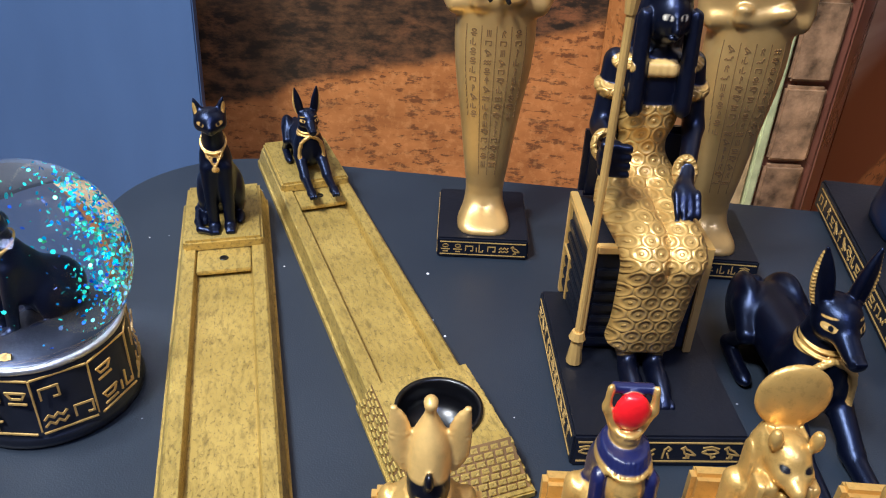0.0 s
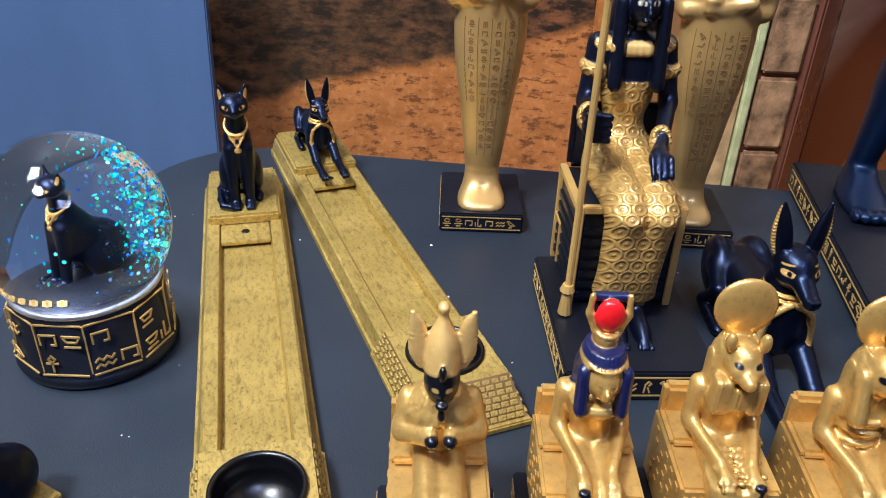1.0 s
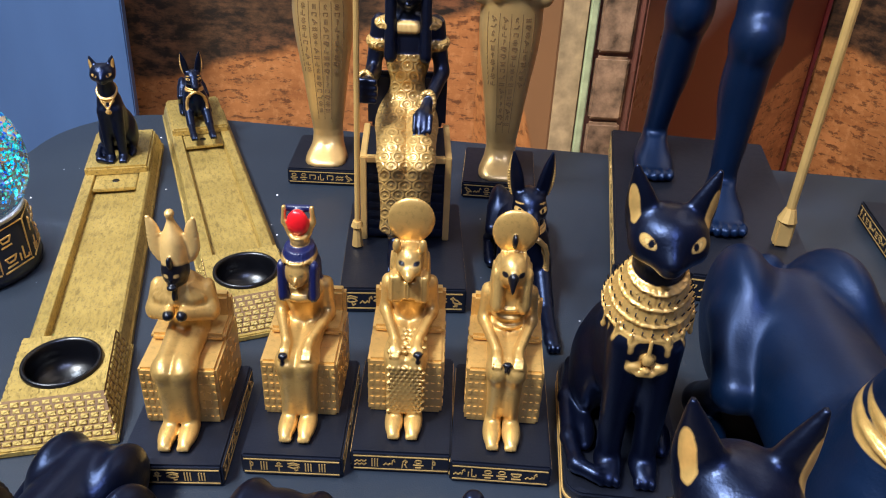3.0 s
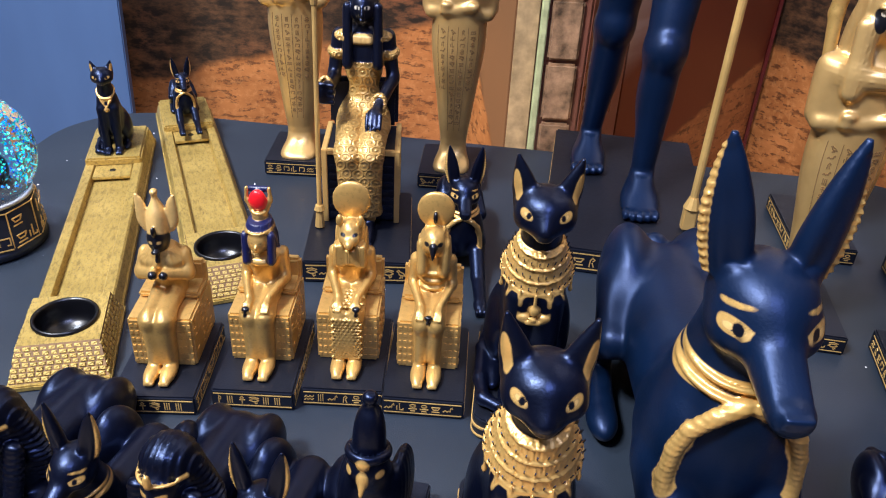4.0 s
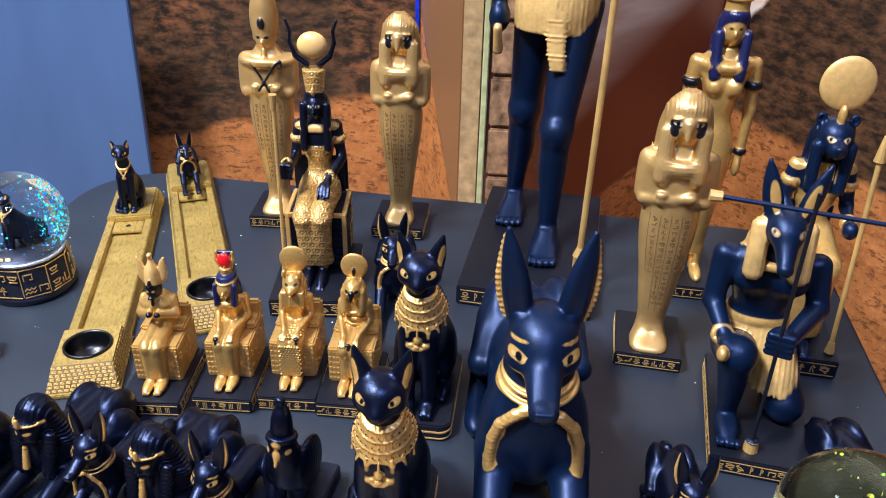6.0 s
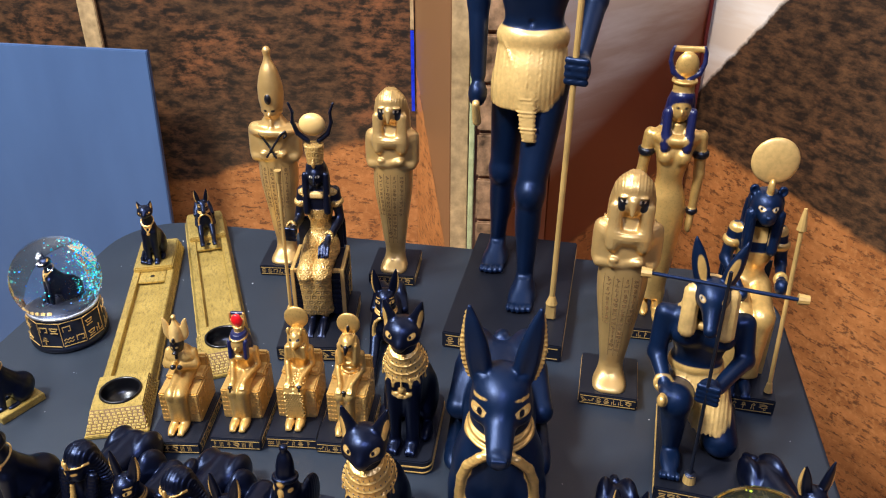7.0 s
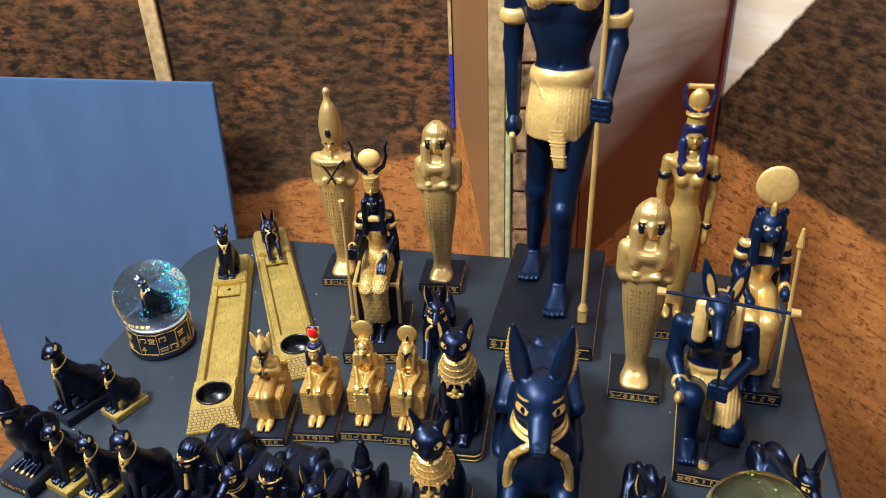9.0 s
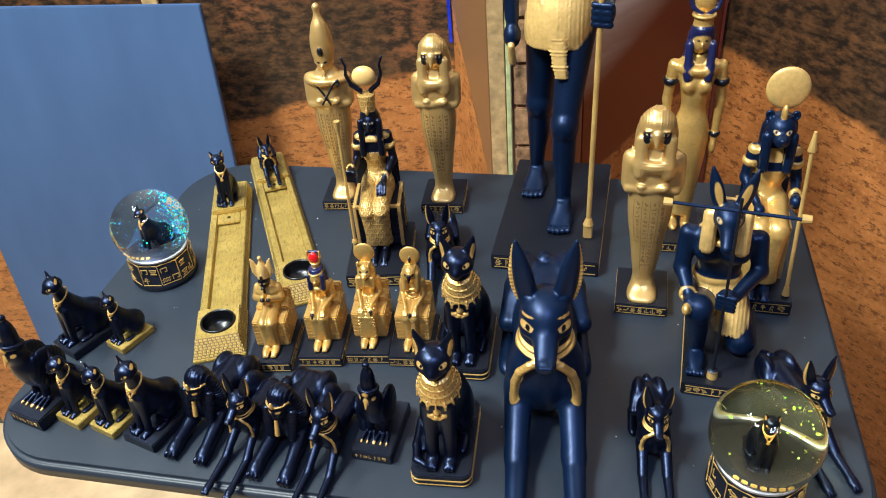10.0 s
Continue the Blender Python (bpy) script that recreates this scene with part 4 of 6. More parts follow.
def mould_jackal(small=False):
    """A recumbent jackal with tall ears, a gold collar and scarf; the small cast has splayed haunches and thin forelegs."""
    s = Sculpt(0.0012 if small else 0.0008)
    if small:
        s.cone((0, .0550, .0360), (0, -.0200, .0420), .0185, .0200, k=0.010)
        s.ball((.0330, .0500, .0360), (.0165, .0270, .0350), rot=(0, 12, 14), mir=True, k=0.006)
        s.cone((.0420, .0320, .0440), (.0460, .0050, .0140), .0105, .0080, mir=True, k=0.008)
        s.ball((.0480, -.0060, .0080), (.0085, .0200, .0078), mir=True, k=0.005)
        s.ball((0, -.0340, .0540), (.0225, .0240, .0380), k=0.010)
        s.cone((.0170, -.0420, .0420), (.0200, -.0900, .0140), .0098, .0070, mir=True, k=0.006)
        s.cone((.0200, -.0850, .0110), (.0210, -.1520, .0070), .0075, .0054, mir=True, k=0.004)
        s.ball((.0210, -.1580, .0066), (.0072, .0130, .0062), mir=True, k=0.004)
        for x in (.0165, .0210, .0255):
            s.ball((x, -.1700, .0056), (.0024, .0042, .0044), mir=True, k=0.002)
    else:
        s.cone((0, .0550, .0420), (0, -.0250, .0440), .0245, .0245, k=0.014)
        s.ball((.0150, .0620, .0380), (.0150, .0310, .0350), rot=(8, 8, 6), mir=True, k=0.006)
        s.cone((.0225, .0480, .0520), (.0285, .0200, .0400), .0105, .0080, mir=True, k=0.005)
        s.cone((.0285, .0200, .0400), (.0280, .0480, .0120), .0070, .0060, mir=True, k=0.003)
        s.cone((.0280, .0480, .0100), (.0300, .0160, .0080), .0070, .0064, mir=True, k=0.004)
        s.ball((.0300, .0060, .0075), (.0070, .0130, .0066), mir=True, k=0.004)
        s.chain([(0, .0850, .0520), (0, .1000, .0420), (0, .1060, .0250), (0, .1040, .0080)], .0062, .0050, k=0.004)
        s.ball((0, -.0390, .0520), (.0235, .0265, .0400), k=0.010)
        s.ball((.0165, -.0400, .0440), (.0120, .0215, .0300), mir=True, k=0.006)
        s.cone((.0190, -.0470, .0360), (.0200, -.0900, .0140), .0108, .0084, mir=True, k=0.006)
        s.cone((.0200, -.0850, .0115), (.0200, -.1380, .0075), .0085, .0068, mir=True, k=0.004)
        s.ball((.0200, -.1440, .0068), (.0082, .0130, .0066), mir=True, k=0.004)
        for x in (.0155, .0200, .0245):
            s.ball((x, -.1555, .0056), (.0026, .0042, .0046), mir=True, k=0.002)
    s.cone((0, -.0360, .0760), (0, -.0405, .1020), .0190, .0156, k=0.008)
    s.ball((0, -.0430, .1095), (.0172, .0205, .0150), k=0.004)
    s.ball((.0105, -.0500, .1030), (.0078, .0110, .0085), mir=True, k=0.004)
    s.cone((0, -.0520, .1050), (0, -.0800, .0945), .0108, .0066, k=0.006)
    s.box((0, -.0690, .1015), (.0062, .0175, .0030), .0022, rot=(21, 0, 0), k=0.003)
    s.ball((0, -.0850, .0950), (.0064, .0046, .0056), k=0.002)
    s.box((0, -.0878, .0970), (.0046, .0022, .0024), .0012, k=0.001)
    s.cone((.0026, -.0905, .0962), (.0040, -.0900, .0958), .0008, .0008, mir=True, cut=True, k=0.0008)
    s.cone((-.0062, -.0880, .0915), (.0062, -.0880, .0915), .0006, .0006, cut=True, k=0.0008)
    ear = dict(c=(.0124, -.0395, .1205), rot=(2, 10, 26), mir=True)
    s.loft([(-.004, .0068, .0060), (.008, .0076, .0060), (.020, .0070, .0050), (.032, .0046, .0036), (.0435, .0010, .0012)], k=0.003, **ear)
    s.loft([(.002, .0030, .0030, -.0030, -.0075), (.014, .0040, .0030, -.0030, -.0080), (.028, .0034, .0026, -.0020, -.0066), (.038, .0014, .0014, 0, -.004)], cut=True, k=0.003, **ear)
    s.loft([(-.003, .0020, .0036, .0062, -.001), (.008, .0022, .0042, .0074, -.001), (.020, .0020, .0036, .0069, -.001), (.032, .0015, .0024, .0044, 0), (.0405, .0008, .0012, .0020, 0)], paint=1, k=0.0006, rib=(2, .0030, .0006), **ear)
    s.ring((0, -.0405, .0850), .0178, .0190, .0011, rot=(6, 0, 0), paint=1, k=0.0008)
    s.ring((0, -.0400, .0800), .0196, .0208, .0012, rot=(5, 0, 0), paint=1, k=0.0008)
    w = .0024 if small else .0031
    s.chain([(.0022, -.0605, .0775), (.0110, -.0618, .0735), (.0180, -.0605, .0660), (.0212, -.0596, .0560), (.0222, -.0600, .0440), (.0215, -.0635, .0290)], w, w, mir=True, paint=1, k=0.0008, rib=(2, .0024, .0004))
    s.ball((.0126, -.0575, .1078), (.0054, .0052, .0022), paint=1, only=True, mir=True, rot=(0, -2, 0))
    s.ball((.0124, -.0585, .1078), (.0040, .0050, .0012), paint=4, only=True, mir=True, rot=(0, -2, 0))
    s.ball((.0118, -.0590, .1078), (.0016, .0050, .0018), paint=2, only=True, mir=True)
    s.ball((.0122, -.0545, .1142), (.0054, .0060, .0005), paint=1, only=True, mir=True, rot=(0, 14, 0))
    return s.mesh("lying_jackal", [M_DARK])


def mould_sphinx():
    s = Sculpt(0.0008)
    s.cone((0, .0320, .0150), (0, -.0050, .0180), .0125, .0120, k=0.006)
    s.ball((.0110, .0320, .0140), (.0075, .0150, .0140), mir=True, k=0.004)
    s.ball((0, -.0100, .0230), (.0115, .0100, .0170), k=0.005)
    s.cone((.0100, -.0100, .0120), (.0125, -.0420, .0062), .0060, .0046, mir=True, k=0.003)
    s.ball((.0125, -.0450, .0052), (.0058, .0075, .0048), mir=True, k=0.002)
    for x in (.009, .0125, .016):
        s.ball((x, -.0515, .0042), (.0017, .0028, .0032), mir=True, k=0.0008)
    s.cone((.0175, .0300, .0080), (.0185, .0060, .0050), .0065, .0045, mir=True, k=0.003)
    s.ball((0, -.0170, .0435), (.0070, .0080, .0090), k=0.001)
    s.cone((0, -.0238, .0462), (0, -.0254, .0425), .0008, .0015, k=0.0008)
    s.ball((0, -.0238, .0385), (.0024, .0016, .0010), k=0.0006)
    # headcloth: a smooth ribbed dome, wings at the cheeks, ribbed lappets
    s.loft([(.0460, .0104, .0100, 0, -.0110), (.0510, .0098, .0098, 0, -.0112), (.0560, .0070, .0072, 0, -.0115), (.0585, .0025, .0025, 0, -.0115)], k=0.001, rib=(0, .0024, .0010))
    s.loft([(.0200, .0155, .0070, 0, -.0080), (.0300, .0162, .0074, 0, -.0080), (.0400, .0142, .0082, 0, -.0085), (.0480, .0108, .0096, 0, -.0105)], k=0.001, rib=(2, .0023, .0010))
    s.cone((.0102, -.0170, .0390), (.0088, -.0225, .0190), .0040, .0038, flat=0.7, mir=True, k=0.001, rib=(2, .0023, .0009))
    s.cone((0, -.0240, .0360), (0, -.0265, .0245), .0015, .0021, paint=1, k=0.0006, rib=(2, .0020, .0004))
    s.ring((0, -.0140, .0488), .0086, .0100, .0006, paint=1, k=0.0004, rot=(-4, 0, 0), tall=1.2)
    s.ball((0, -.0248, .0520), (.0015, .0014, .0034), paint=1, k=0.0006)
    s.ball((.0032, -.0236, .0450), (.0019, .0022, .0007), paint=1, only=True, mir=True)
    return s.mesh("sphinx", [M_DARK])


def mould_falcon():
    s = Sculpt(0.0008)
    s.loft([(.0220, .0085, .0100, 0, .0050), (.0290, .0122, .0135, 0, .0030), (.0390, .0122, .0128, 0, -.0005), (.0470, .0092, .0098, 0, -.0030), (.0530, .0074, .0080, 0, -.0045)], k=0.004)
    s.ball((0, -.0060, .0540), (.0078, .0086, .0074), k=0.003)
    s.cone((0, -.0130, .0545), (0, -.0168, .0490), .0024, .0008, paint=1, k=0.0008)
    s.ball((.0096, .0075, .0340), (.0046, .0165, .0150), rot=(-28, 0, 0), mir=True, k=0.002, rib=(1, .0034, .0004))
    s.cone((0, .0160, .0260), (0, .0290, .0125), .0070, .0046, flat=0.6, k=0.003)
    s.cone((.0056, .0000, .0260), (.0058, -.0020, .0120), .0044, .0026, mir=True, k=0.002)
    for x in (.0026, .0058, .0090):
        s.cone((x, -.0030, .0120), (x + (x - .0058) * .6, -.0120, .0110), .0017, .0012, mir=True, k=0.0006)
        s.ball((x + (x - .0058) * .6, -.0135, .0105), (.0010, .0022, .0012), paint=1, mir=True, k=0.0004)
    s.loft([(.0585, .0064, .0064, 0, -.0045), (.0640, .0063, .0063, 0, -.0040), (.0690, .0058, .0058, 0, -.0034), (.0735, .0046, .0046, 0, -.0028), (.0765, .0028, .0028, 0, -.0025), (.0780, .0024, .0024, 0, -.0025), (.0795, .0031, .0031, 0, -.0025), (.0815, .0020, .0020, 0, -.0025)], k=0.0008)
    s.ring((0, -.0050, .0595), .0076, .0080, .0013, rot=(-14, 0, 0), tall=1.3, k=0.0005)
    s.ball((0, -.0130, .0600), (.0028, .0018, .0024), paint=1, k=0.0006)
    s.ball((.0056, -.0108, .0552), (.0018, .0024, .0011), paint=1, only=True, mir=True)
    s.block((0, .0060, .0050), (.0350, .0600, .0100), 1, .0008)
    signs(s, .030, .005, (0, -.0240, .0050), 0, 2, 77, frame_line=False)
    return s.mesh("standing_falcon", [M_DARK, M_BASE, M_LINE])


def throne(s, w, d, z0, h, y, back):
    """A block seat with gold frame edges, dark slatted sides and a low back."""
    s.block((0, y, z0 + h / 2), (w - .003, d - .003, h - .002), 1, .0006)
    for sx in (-1, 1):
        for yy in (y - d / 2 + .0015, y + d / 2 - .0015):
            s.block((sx * (w / 2 - .0015), yy, z0 + h / 2), (.0032, .0032, h), 2, .0004)
        s.block((sx * (w / 2 - .0015), y, z0 + h - .0015), (.0032, d, .0032), 2, .0004)
        for i in range(6):
            s.block((sx * (w / 2 - .0012), y, z0 + h * (0.14 + 0.12 * i)), (.0016, d - .008, h * 0.07), 1, .0003)
        s.block((sx * (w / 2 - .0006), y + d * .18, z0 + h * 0.3), (.0016, .0016, h * .42), 2, .0002)
        s.block((sx * (w / 2 - .0006), y + d * .32, z0 + h * 0.5), (.0016, d * .28, .0016), 2, .0002)
    s.block((0, y - d / 2 + .0015, z0 + h - .0015), (w - .006, .0032, .0032), 2, .0004)
    for i in range(7):
        s.block((0, y - d / 2 + .0012, z0 + h * (0.1 + 0.11 * i)), (w - .008, .0020, h * 0.06), 1, .0003)
    s.block((0, y + d / 2 - .003, z0 + h + back / 2), (w - .004, .006, back), 0, .0022)


def seated_body(s, gown):
    """Goddess on a throne, gown in the given paint."""
    g = dict(paint=gown)
    s.loft([(.0740, .0190, .0130, 0, .0100), (.0860, .0150, .0115, 0, .0100), (.0980, .0115, .0095, 0, .0095), (.1060, .0142, .0108, 0, .0090), (.1150, .0152, .0108, 0, .0088)], k=0.003, **g)
    s.loft([(.1130, .0146, .0098, 0, .0088), (.1160, .0152, .0100, 0, .0085), (.1240, .0175, .0095, 0, .0090), (.1310, .0185, .0085, 0, .0095), (.1360, .0090, .0070, 0, .0095)], n=2.3, k=0.002)
    s.cone((.0088, .0080, .0780), (.0080, -.0300, .0770), .0125, .0100, mir=True, k=0.005, **g)
    s.cone((.0076, -.0310, .0750), (.0070, -.0280, .0260), .0098, .0072, mir=True, k=0.005, **g)
    s.loft([(.0230, .0172, .0085, 0, -.0285), (.0400, .0155, .0090, 0, -.0300), (.0700, .0160, .0100, 0, -.0290)], n=2.6, k=0.003, **g)
    s.cone((.0062, -.0290, .0260), (.0062, -.0300, .0180), .0052, .0046, mir=True, k=0.002)
    s.ball((.0065, -.0380, .0165), (.0050, .0120, .0042), mir=True, k=0.002)
    for x in (.003, .0052, .0074, .0098):
        s.ball((x, -.0492, .0155), (.0011, .0022, .0020), mir=True, k=0.0008)
    s.cone((.0185, .0100, .1290), (.0225, .0060, .1050), .0056, .0048, mir=True, k=0.003)
    s.ring((.0200, .0085, .1190), .0060, .0060, .0016, tall=1.6, rot=(0, -8, 0), mir=True, paint=1, k=0.0006)
    s.cone((0, .0090, .1330), (0, .0070, .1420), .0060, .0055, k=0.003)


def mould_isis():
    s = Sculpt(0.0010)
    seated_body(s, 1)
    s.cone((.0225, .0050, .1040), (.0110, -.0210, .0930), .0046, .0036, k=0.003)
    s.ball((.0100, -.0240, .0920), (.0058, .0050, .0044), k=0.002)
    for q in range(4):
        s.cone((.0052 + .0032 * q, -.0270, .0935), (.0048 + .0032 * q, -.0300, .0885), .0017, .0014, k=0.0006)
        s.cone((-.0305, -.0265, .1010 + .0030 * q), (-.0195, -.0285, .1010 + .0030 * q), .0017, .0015, k=0.0006)
    s.cone((-.0225, .0050, .1040), (-.0245, -.0190, .1050), .0046, .0038, k=0.003)
    s.ball((-.0250, -.0235, .1050), (.0070, .0050, .0056), k=0.002)
    for x, a in ((.0116, (.0130, -.0150, .0962)), (-.0192, (-.0268, -.0150, .1052))):
        s.ring(a, .0045, .0045, .0014, tall=1.8, rot=(65, 0, 0), paint=1, k=0.0006)
    s.ball((0, .0042, .1500), (.0094, .0102, .0112), k=0.001)
    s.cone((0, -.0058, .1520), (0, -.0072, .1470), .0009, .0017, k=0.001)
    s.ball((0, -.0056, .1440), (.0028, .0016, .0010), k=0.0008)
    s.ball((0, -.0050, .1485), (.0014, .0024, .0024), k=0.001)
    s.loft([(.1250, .0120, .0050, 0, .0150), (.1400, .0135, .0080, 0, .0125), (.1520, .0122, .0100, 0, .0095), (.1600, .0095, .0095, 0, .0070), (.1635, .0050, .0050, 0, .0060)], k=0.001, rib=(0, .0016, .0004))
    s.cone((.0112, .0015, .1500), (.0112, -.0030, .1150), .0036, .0040, flat=0.8, mir=True, k=0.001, rib=(0, .0016, .0004))
    s.box((0, .0040, .1300), (.0072, .0060, .0030), .0012, paint=4, k=0.001, rib=(0, .0014, .0004))
    s.ball((.0034, -.0040, .1515), (.0022, .0030, .0011), paint=3, only=True, mir=True)
    s.ball((.0034, -.0046, .1515), (.0010, .0030, .0011), paint=2, only=True, mir=True)
    s.ball((.0160, .0050, .1310), (.0055, .0090, .0026), paint=1, only=True, mir=True)
    s.loft([(.1615, .0090, .0070, 0, .0060), (.1720, .0100, .0078, 0, .0060), (.1800, .0110, .0080, 0, .0060)], paint=1, k=0.0006, rib=(3, .0016, .0004))
    s.ball((0, -.0035, .1640), (.0020, .0028, .0046), paint=1, k=0.0006)
    s.ball((0, .0055, .1990), (.0140, .0060, .0108), paint=4, k=0.0006)
    s.chain([(.0060, .0060, .1830), (.0160, .0060, .1900), (.0205, .0060, .2010), (.0195, .0060, .2100), (.0235, .0060, .2190)], .0028, .0014, mir=True, k=0.001)
    throne(s, .0450, .0430, .0140, .0470, .0235, .0300)
    plinth(s, .0600, .0860, .0140, 31)
    # sceptre with a bud foot
    s.tube((-.0240, -.0050, .0150), (-.0226, -.0030, .1500), .0014, 2)
    s.tube((-.0240, -.0050, .0150), (-.0240, -.0049, .0260), .0030, 2, .0018)
    s.tube((-.0240, -.0049, .0260), (-.0240, -.0048, .0290), .0032, 2, .0022)
    s.tube((-.0228, -.0031, .1440), (-.0226, -.0030, .1540), .0018, 2, .0030)
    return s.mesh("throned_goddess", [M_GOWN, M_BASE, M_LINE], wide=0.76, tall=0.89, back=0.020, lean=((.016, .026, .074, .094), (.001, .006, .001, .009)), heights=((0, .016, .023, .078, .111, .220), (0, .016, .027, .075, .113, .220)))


def mould_sekhmet():
    s = Sculpt(0.0010)
    seated_body(s, 1)
    s.cone((.0225, .0050, .1040), (.0200, -.0170, .1000), .0046, .0038, k=0.003)
    s.ball((.0200, -.0220, .1000), (.0056, .0058, .0060), k=0.002)
    s.cone((-.0225, .0050, .1040), (-.0110, -.0200, .0930), .0046, .0036, k=0.003)
    s.ball((-.0100, -.0250, .0920), (.0050, .0056, .0046), k=0.002)
    s.ring((.0205, -.0130, .1010), .0045, .0045, .0014, tall=1.8, rot=(75, 0, 0), paint=1, k=0.0006)
    s.ball((0, .0020, .1530), (.0125, .0120, .0125), k=0.002)
    s.ball((0, -.0100, .1490), (.0068, .0070, .0060), k=0.003)
    s.ball((0, -.0160, .1515), (.0028, .0020, .0020), k=0.0015)
    s.ball((.0110, .0050, .1640), (.0040, .0026, .0044), mir=True, k=0.001)
    s.ball((.0112, .0026, .1640), (.0024, .0020, .0027), cut=True, mir=True, k=0.001)
    s.loft([(.1200, .0150, .0060, 0, .0130), (.1400, .0160, .0085, 0, .0110), (.1560, .0148, .0090, 0, .0080), (.1640, .0090, .0070, 0, .0060)], k=0.001, rib=(0, .0022, .0008))
    s.cone((.0110, -.0020, .1480), (.0100, -.0050, .1200), .0046, .0044, mir=True, k=0.001, rib=(0, .0020, .0007))
    s.box((0, -.0020, .1290), (.0060, .0060, .0055), .001, paint=4, only=True)
    eyes(s, .0056, -.0088, .1555, .0017, tilt=-12)
    s.ball((.0185, .0080, .1310), (.0060, .0090, .0030), paint=1, only=True, mir=True)
    s.ball((0, .0060, .1870), (.0185, .0042, .0180), paint=4, k=0.001)
    s.ball((0, -.0010, .1690), (.0030, .0036, .0070), paint=1, k=0.001)
    throne(s, .0420, .0460, .0140, .0540, .0150, .0260)
    plinth(s, .0560, .0800, .0140, 41)
    s.tube((.0230, -.0300, .0150), (.0195, -.0190, .1560), .0016, 2)
    s.tube((.0196, -.0192, .1480), (.0194, -.0186, .1640), .0034, 2, .0012)
    s.tube((.0230, -.0300, .0150), (.0228, -.0296, .0230), .0032, 2, .0020)
    return s.mesh("throned_lioness", [M_NAVY, M_BASE, M_LINE], wide=0.88, tall=0.98, back=0.008)


def mould_gold_goddess():
    s = Sculpt(0.0011)
    s.loft([(.0250, .0115, .0095, 0, 0), (.0500, .0130, .0110), (.0800, .0165, .0140), (.1050, .0185, .0150), (.1200, .0170, .0130), (.1350, .0120, .0095), (.1500, .0135, .0110, 0, -.001), (.1620, .0165, .0115, 0, -.001), (.1740, .0200, .0095), (.1810, .0090, .0075), (.1860, .006, .006)], n=2.2, k=0.004)
    s.ball((.0075, -.0100, .1600), (.0068, .0060, .0064), mir=True, k=0.003)
    s.cone((.0225, .0010, .1740), (.0255, .0020, .1420), .0056, .0048, mir=True, k=0.003)
    s.cone((.0255, .0010, .1420), (.0235, -.0040, .1080), .0046, .0036, mir=True, k=0.002)
    s.ball((.0230, -.0050, .1000), (.0036, .0050, .0080), mir=True, k=0.002)
    s.ring((.0238, .0015, .1600), .0060, .0060, .0018, tall=1.6, paint=1, mir=True, k=0.0006)
    s.ring((.0237, -.0035, .1120), .0042, .0042, .0013, tall=1.6, paint=1, mir=True, k=0.0006)
    s.cone((.0060, -.0020, .0300), (.0060, -.0040, .0130), .0062, .0048, k=0.002)
    s.cone((-.0060, .0040, .0300), (-.0060, .0060, .0130), .0062, .0048, k=0.002)
    s.ball((.0065, -.0140, .0125), (.0052, .0130, .0044), k=0.002)
    s.ball((-.0065, -.0020, .0125), (.0052, .0130, .0044), k=0.002)
    s.ball((0, -.0010, .1980), (.0090, .0105, .0120), k=0.001)
    s.ball((0, -.0115, .1965), (.0013, .0022, .0024), k=0.001)
    s.loft([(.1700, .0120, .0050, 0, .0090), (.1850, .0140, .0080, 0, .0060), (.1980, .0128, .0105, 0, .0030), (.2080, .0105, .0110, 0, .0000), (.2130, .0070, .0070, 0, .0000)], paint=3, k=0.001, rib=(0, .0020, .0006))
    s.cone((.0105, -.0060, .1950), (.0095, -.0110, .1680), .0040, .0042, paint=3, mir=True, k=0.001, rib=(0, .0018, .0005))
    s.ring((0, -.0010, .1750), .0150, .0105, .0040, rot=(8, 0, 0), k=0.003, rib=(3, .0016, .0005))
    s.ball((.0036, -.0105, .2000), (.0022, .0030, .0009), paint=1, only=True, mir=True)
    s.loft([(.2100, .0092, .0085), (.2170, .0090, .0085), (.2175, .0110, .0100), (.2200, .0112, .0102)], k=0.0006)
    s.ball((0, -.0010, .2310), (.0098, .0050, .0100), k=0.0006)
    s.chain([(.0030, -.002, .2205), (.0110, -.002, .2250), (.0142, -.001, .2330), (.0140, 0, .2400), (.0122, 0, .2440)], .0024, .0016, paint=3, mir=True, k=0.0006)
    s.box((0, .0005, .2425), (.0125, .0020, .0022), .0010, k=0.0008)
    plinth(s, .0380, .0700, .0110, 51)
    return s.mesh("gold_goddess", [M_GOLD, M_BASE, M_LINE], wide=0.88)


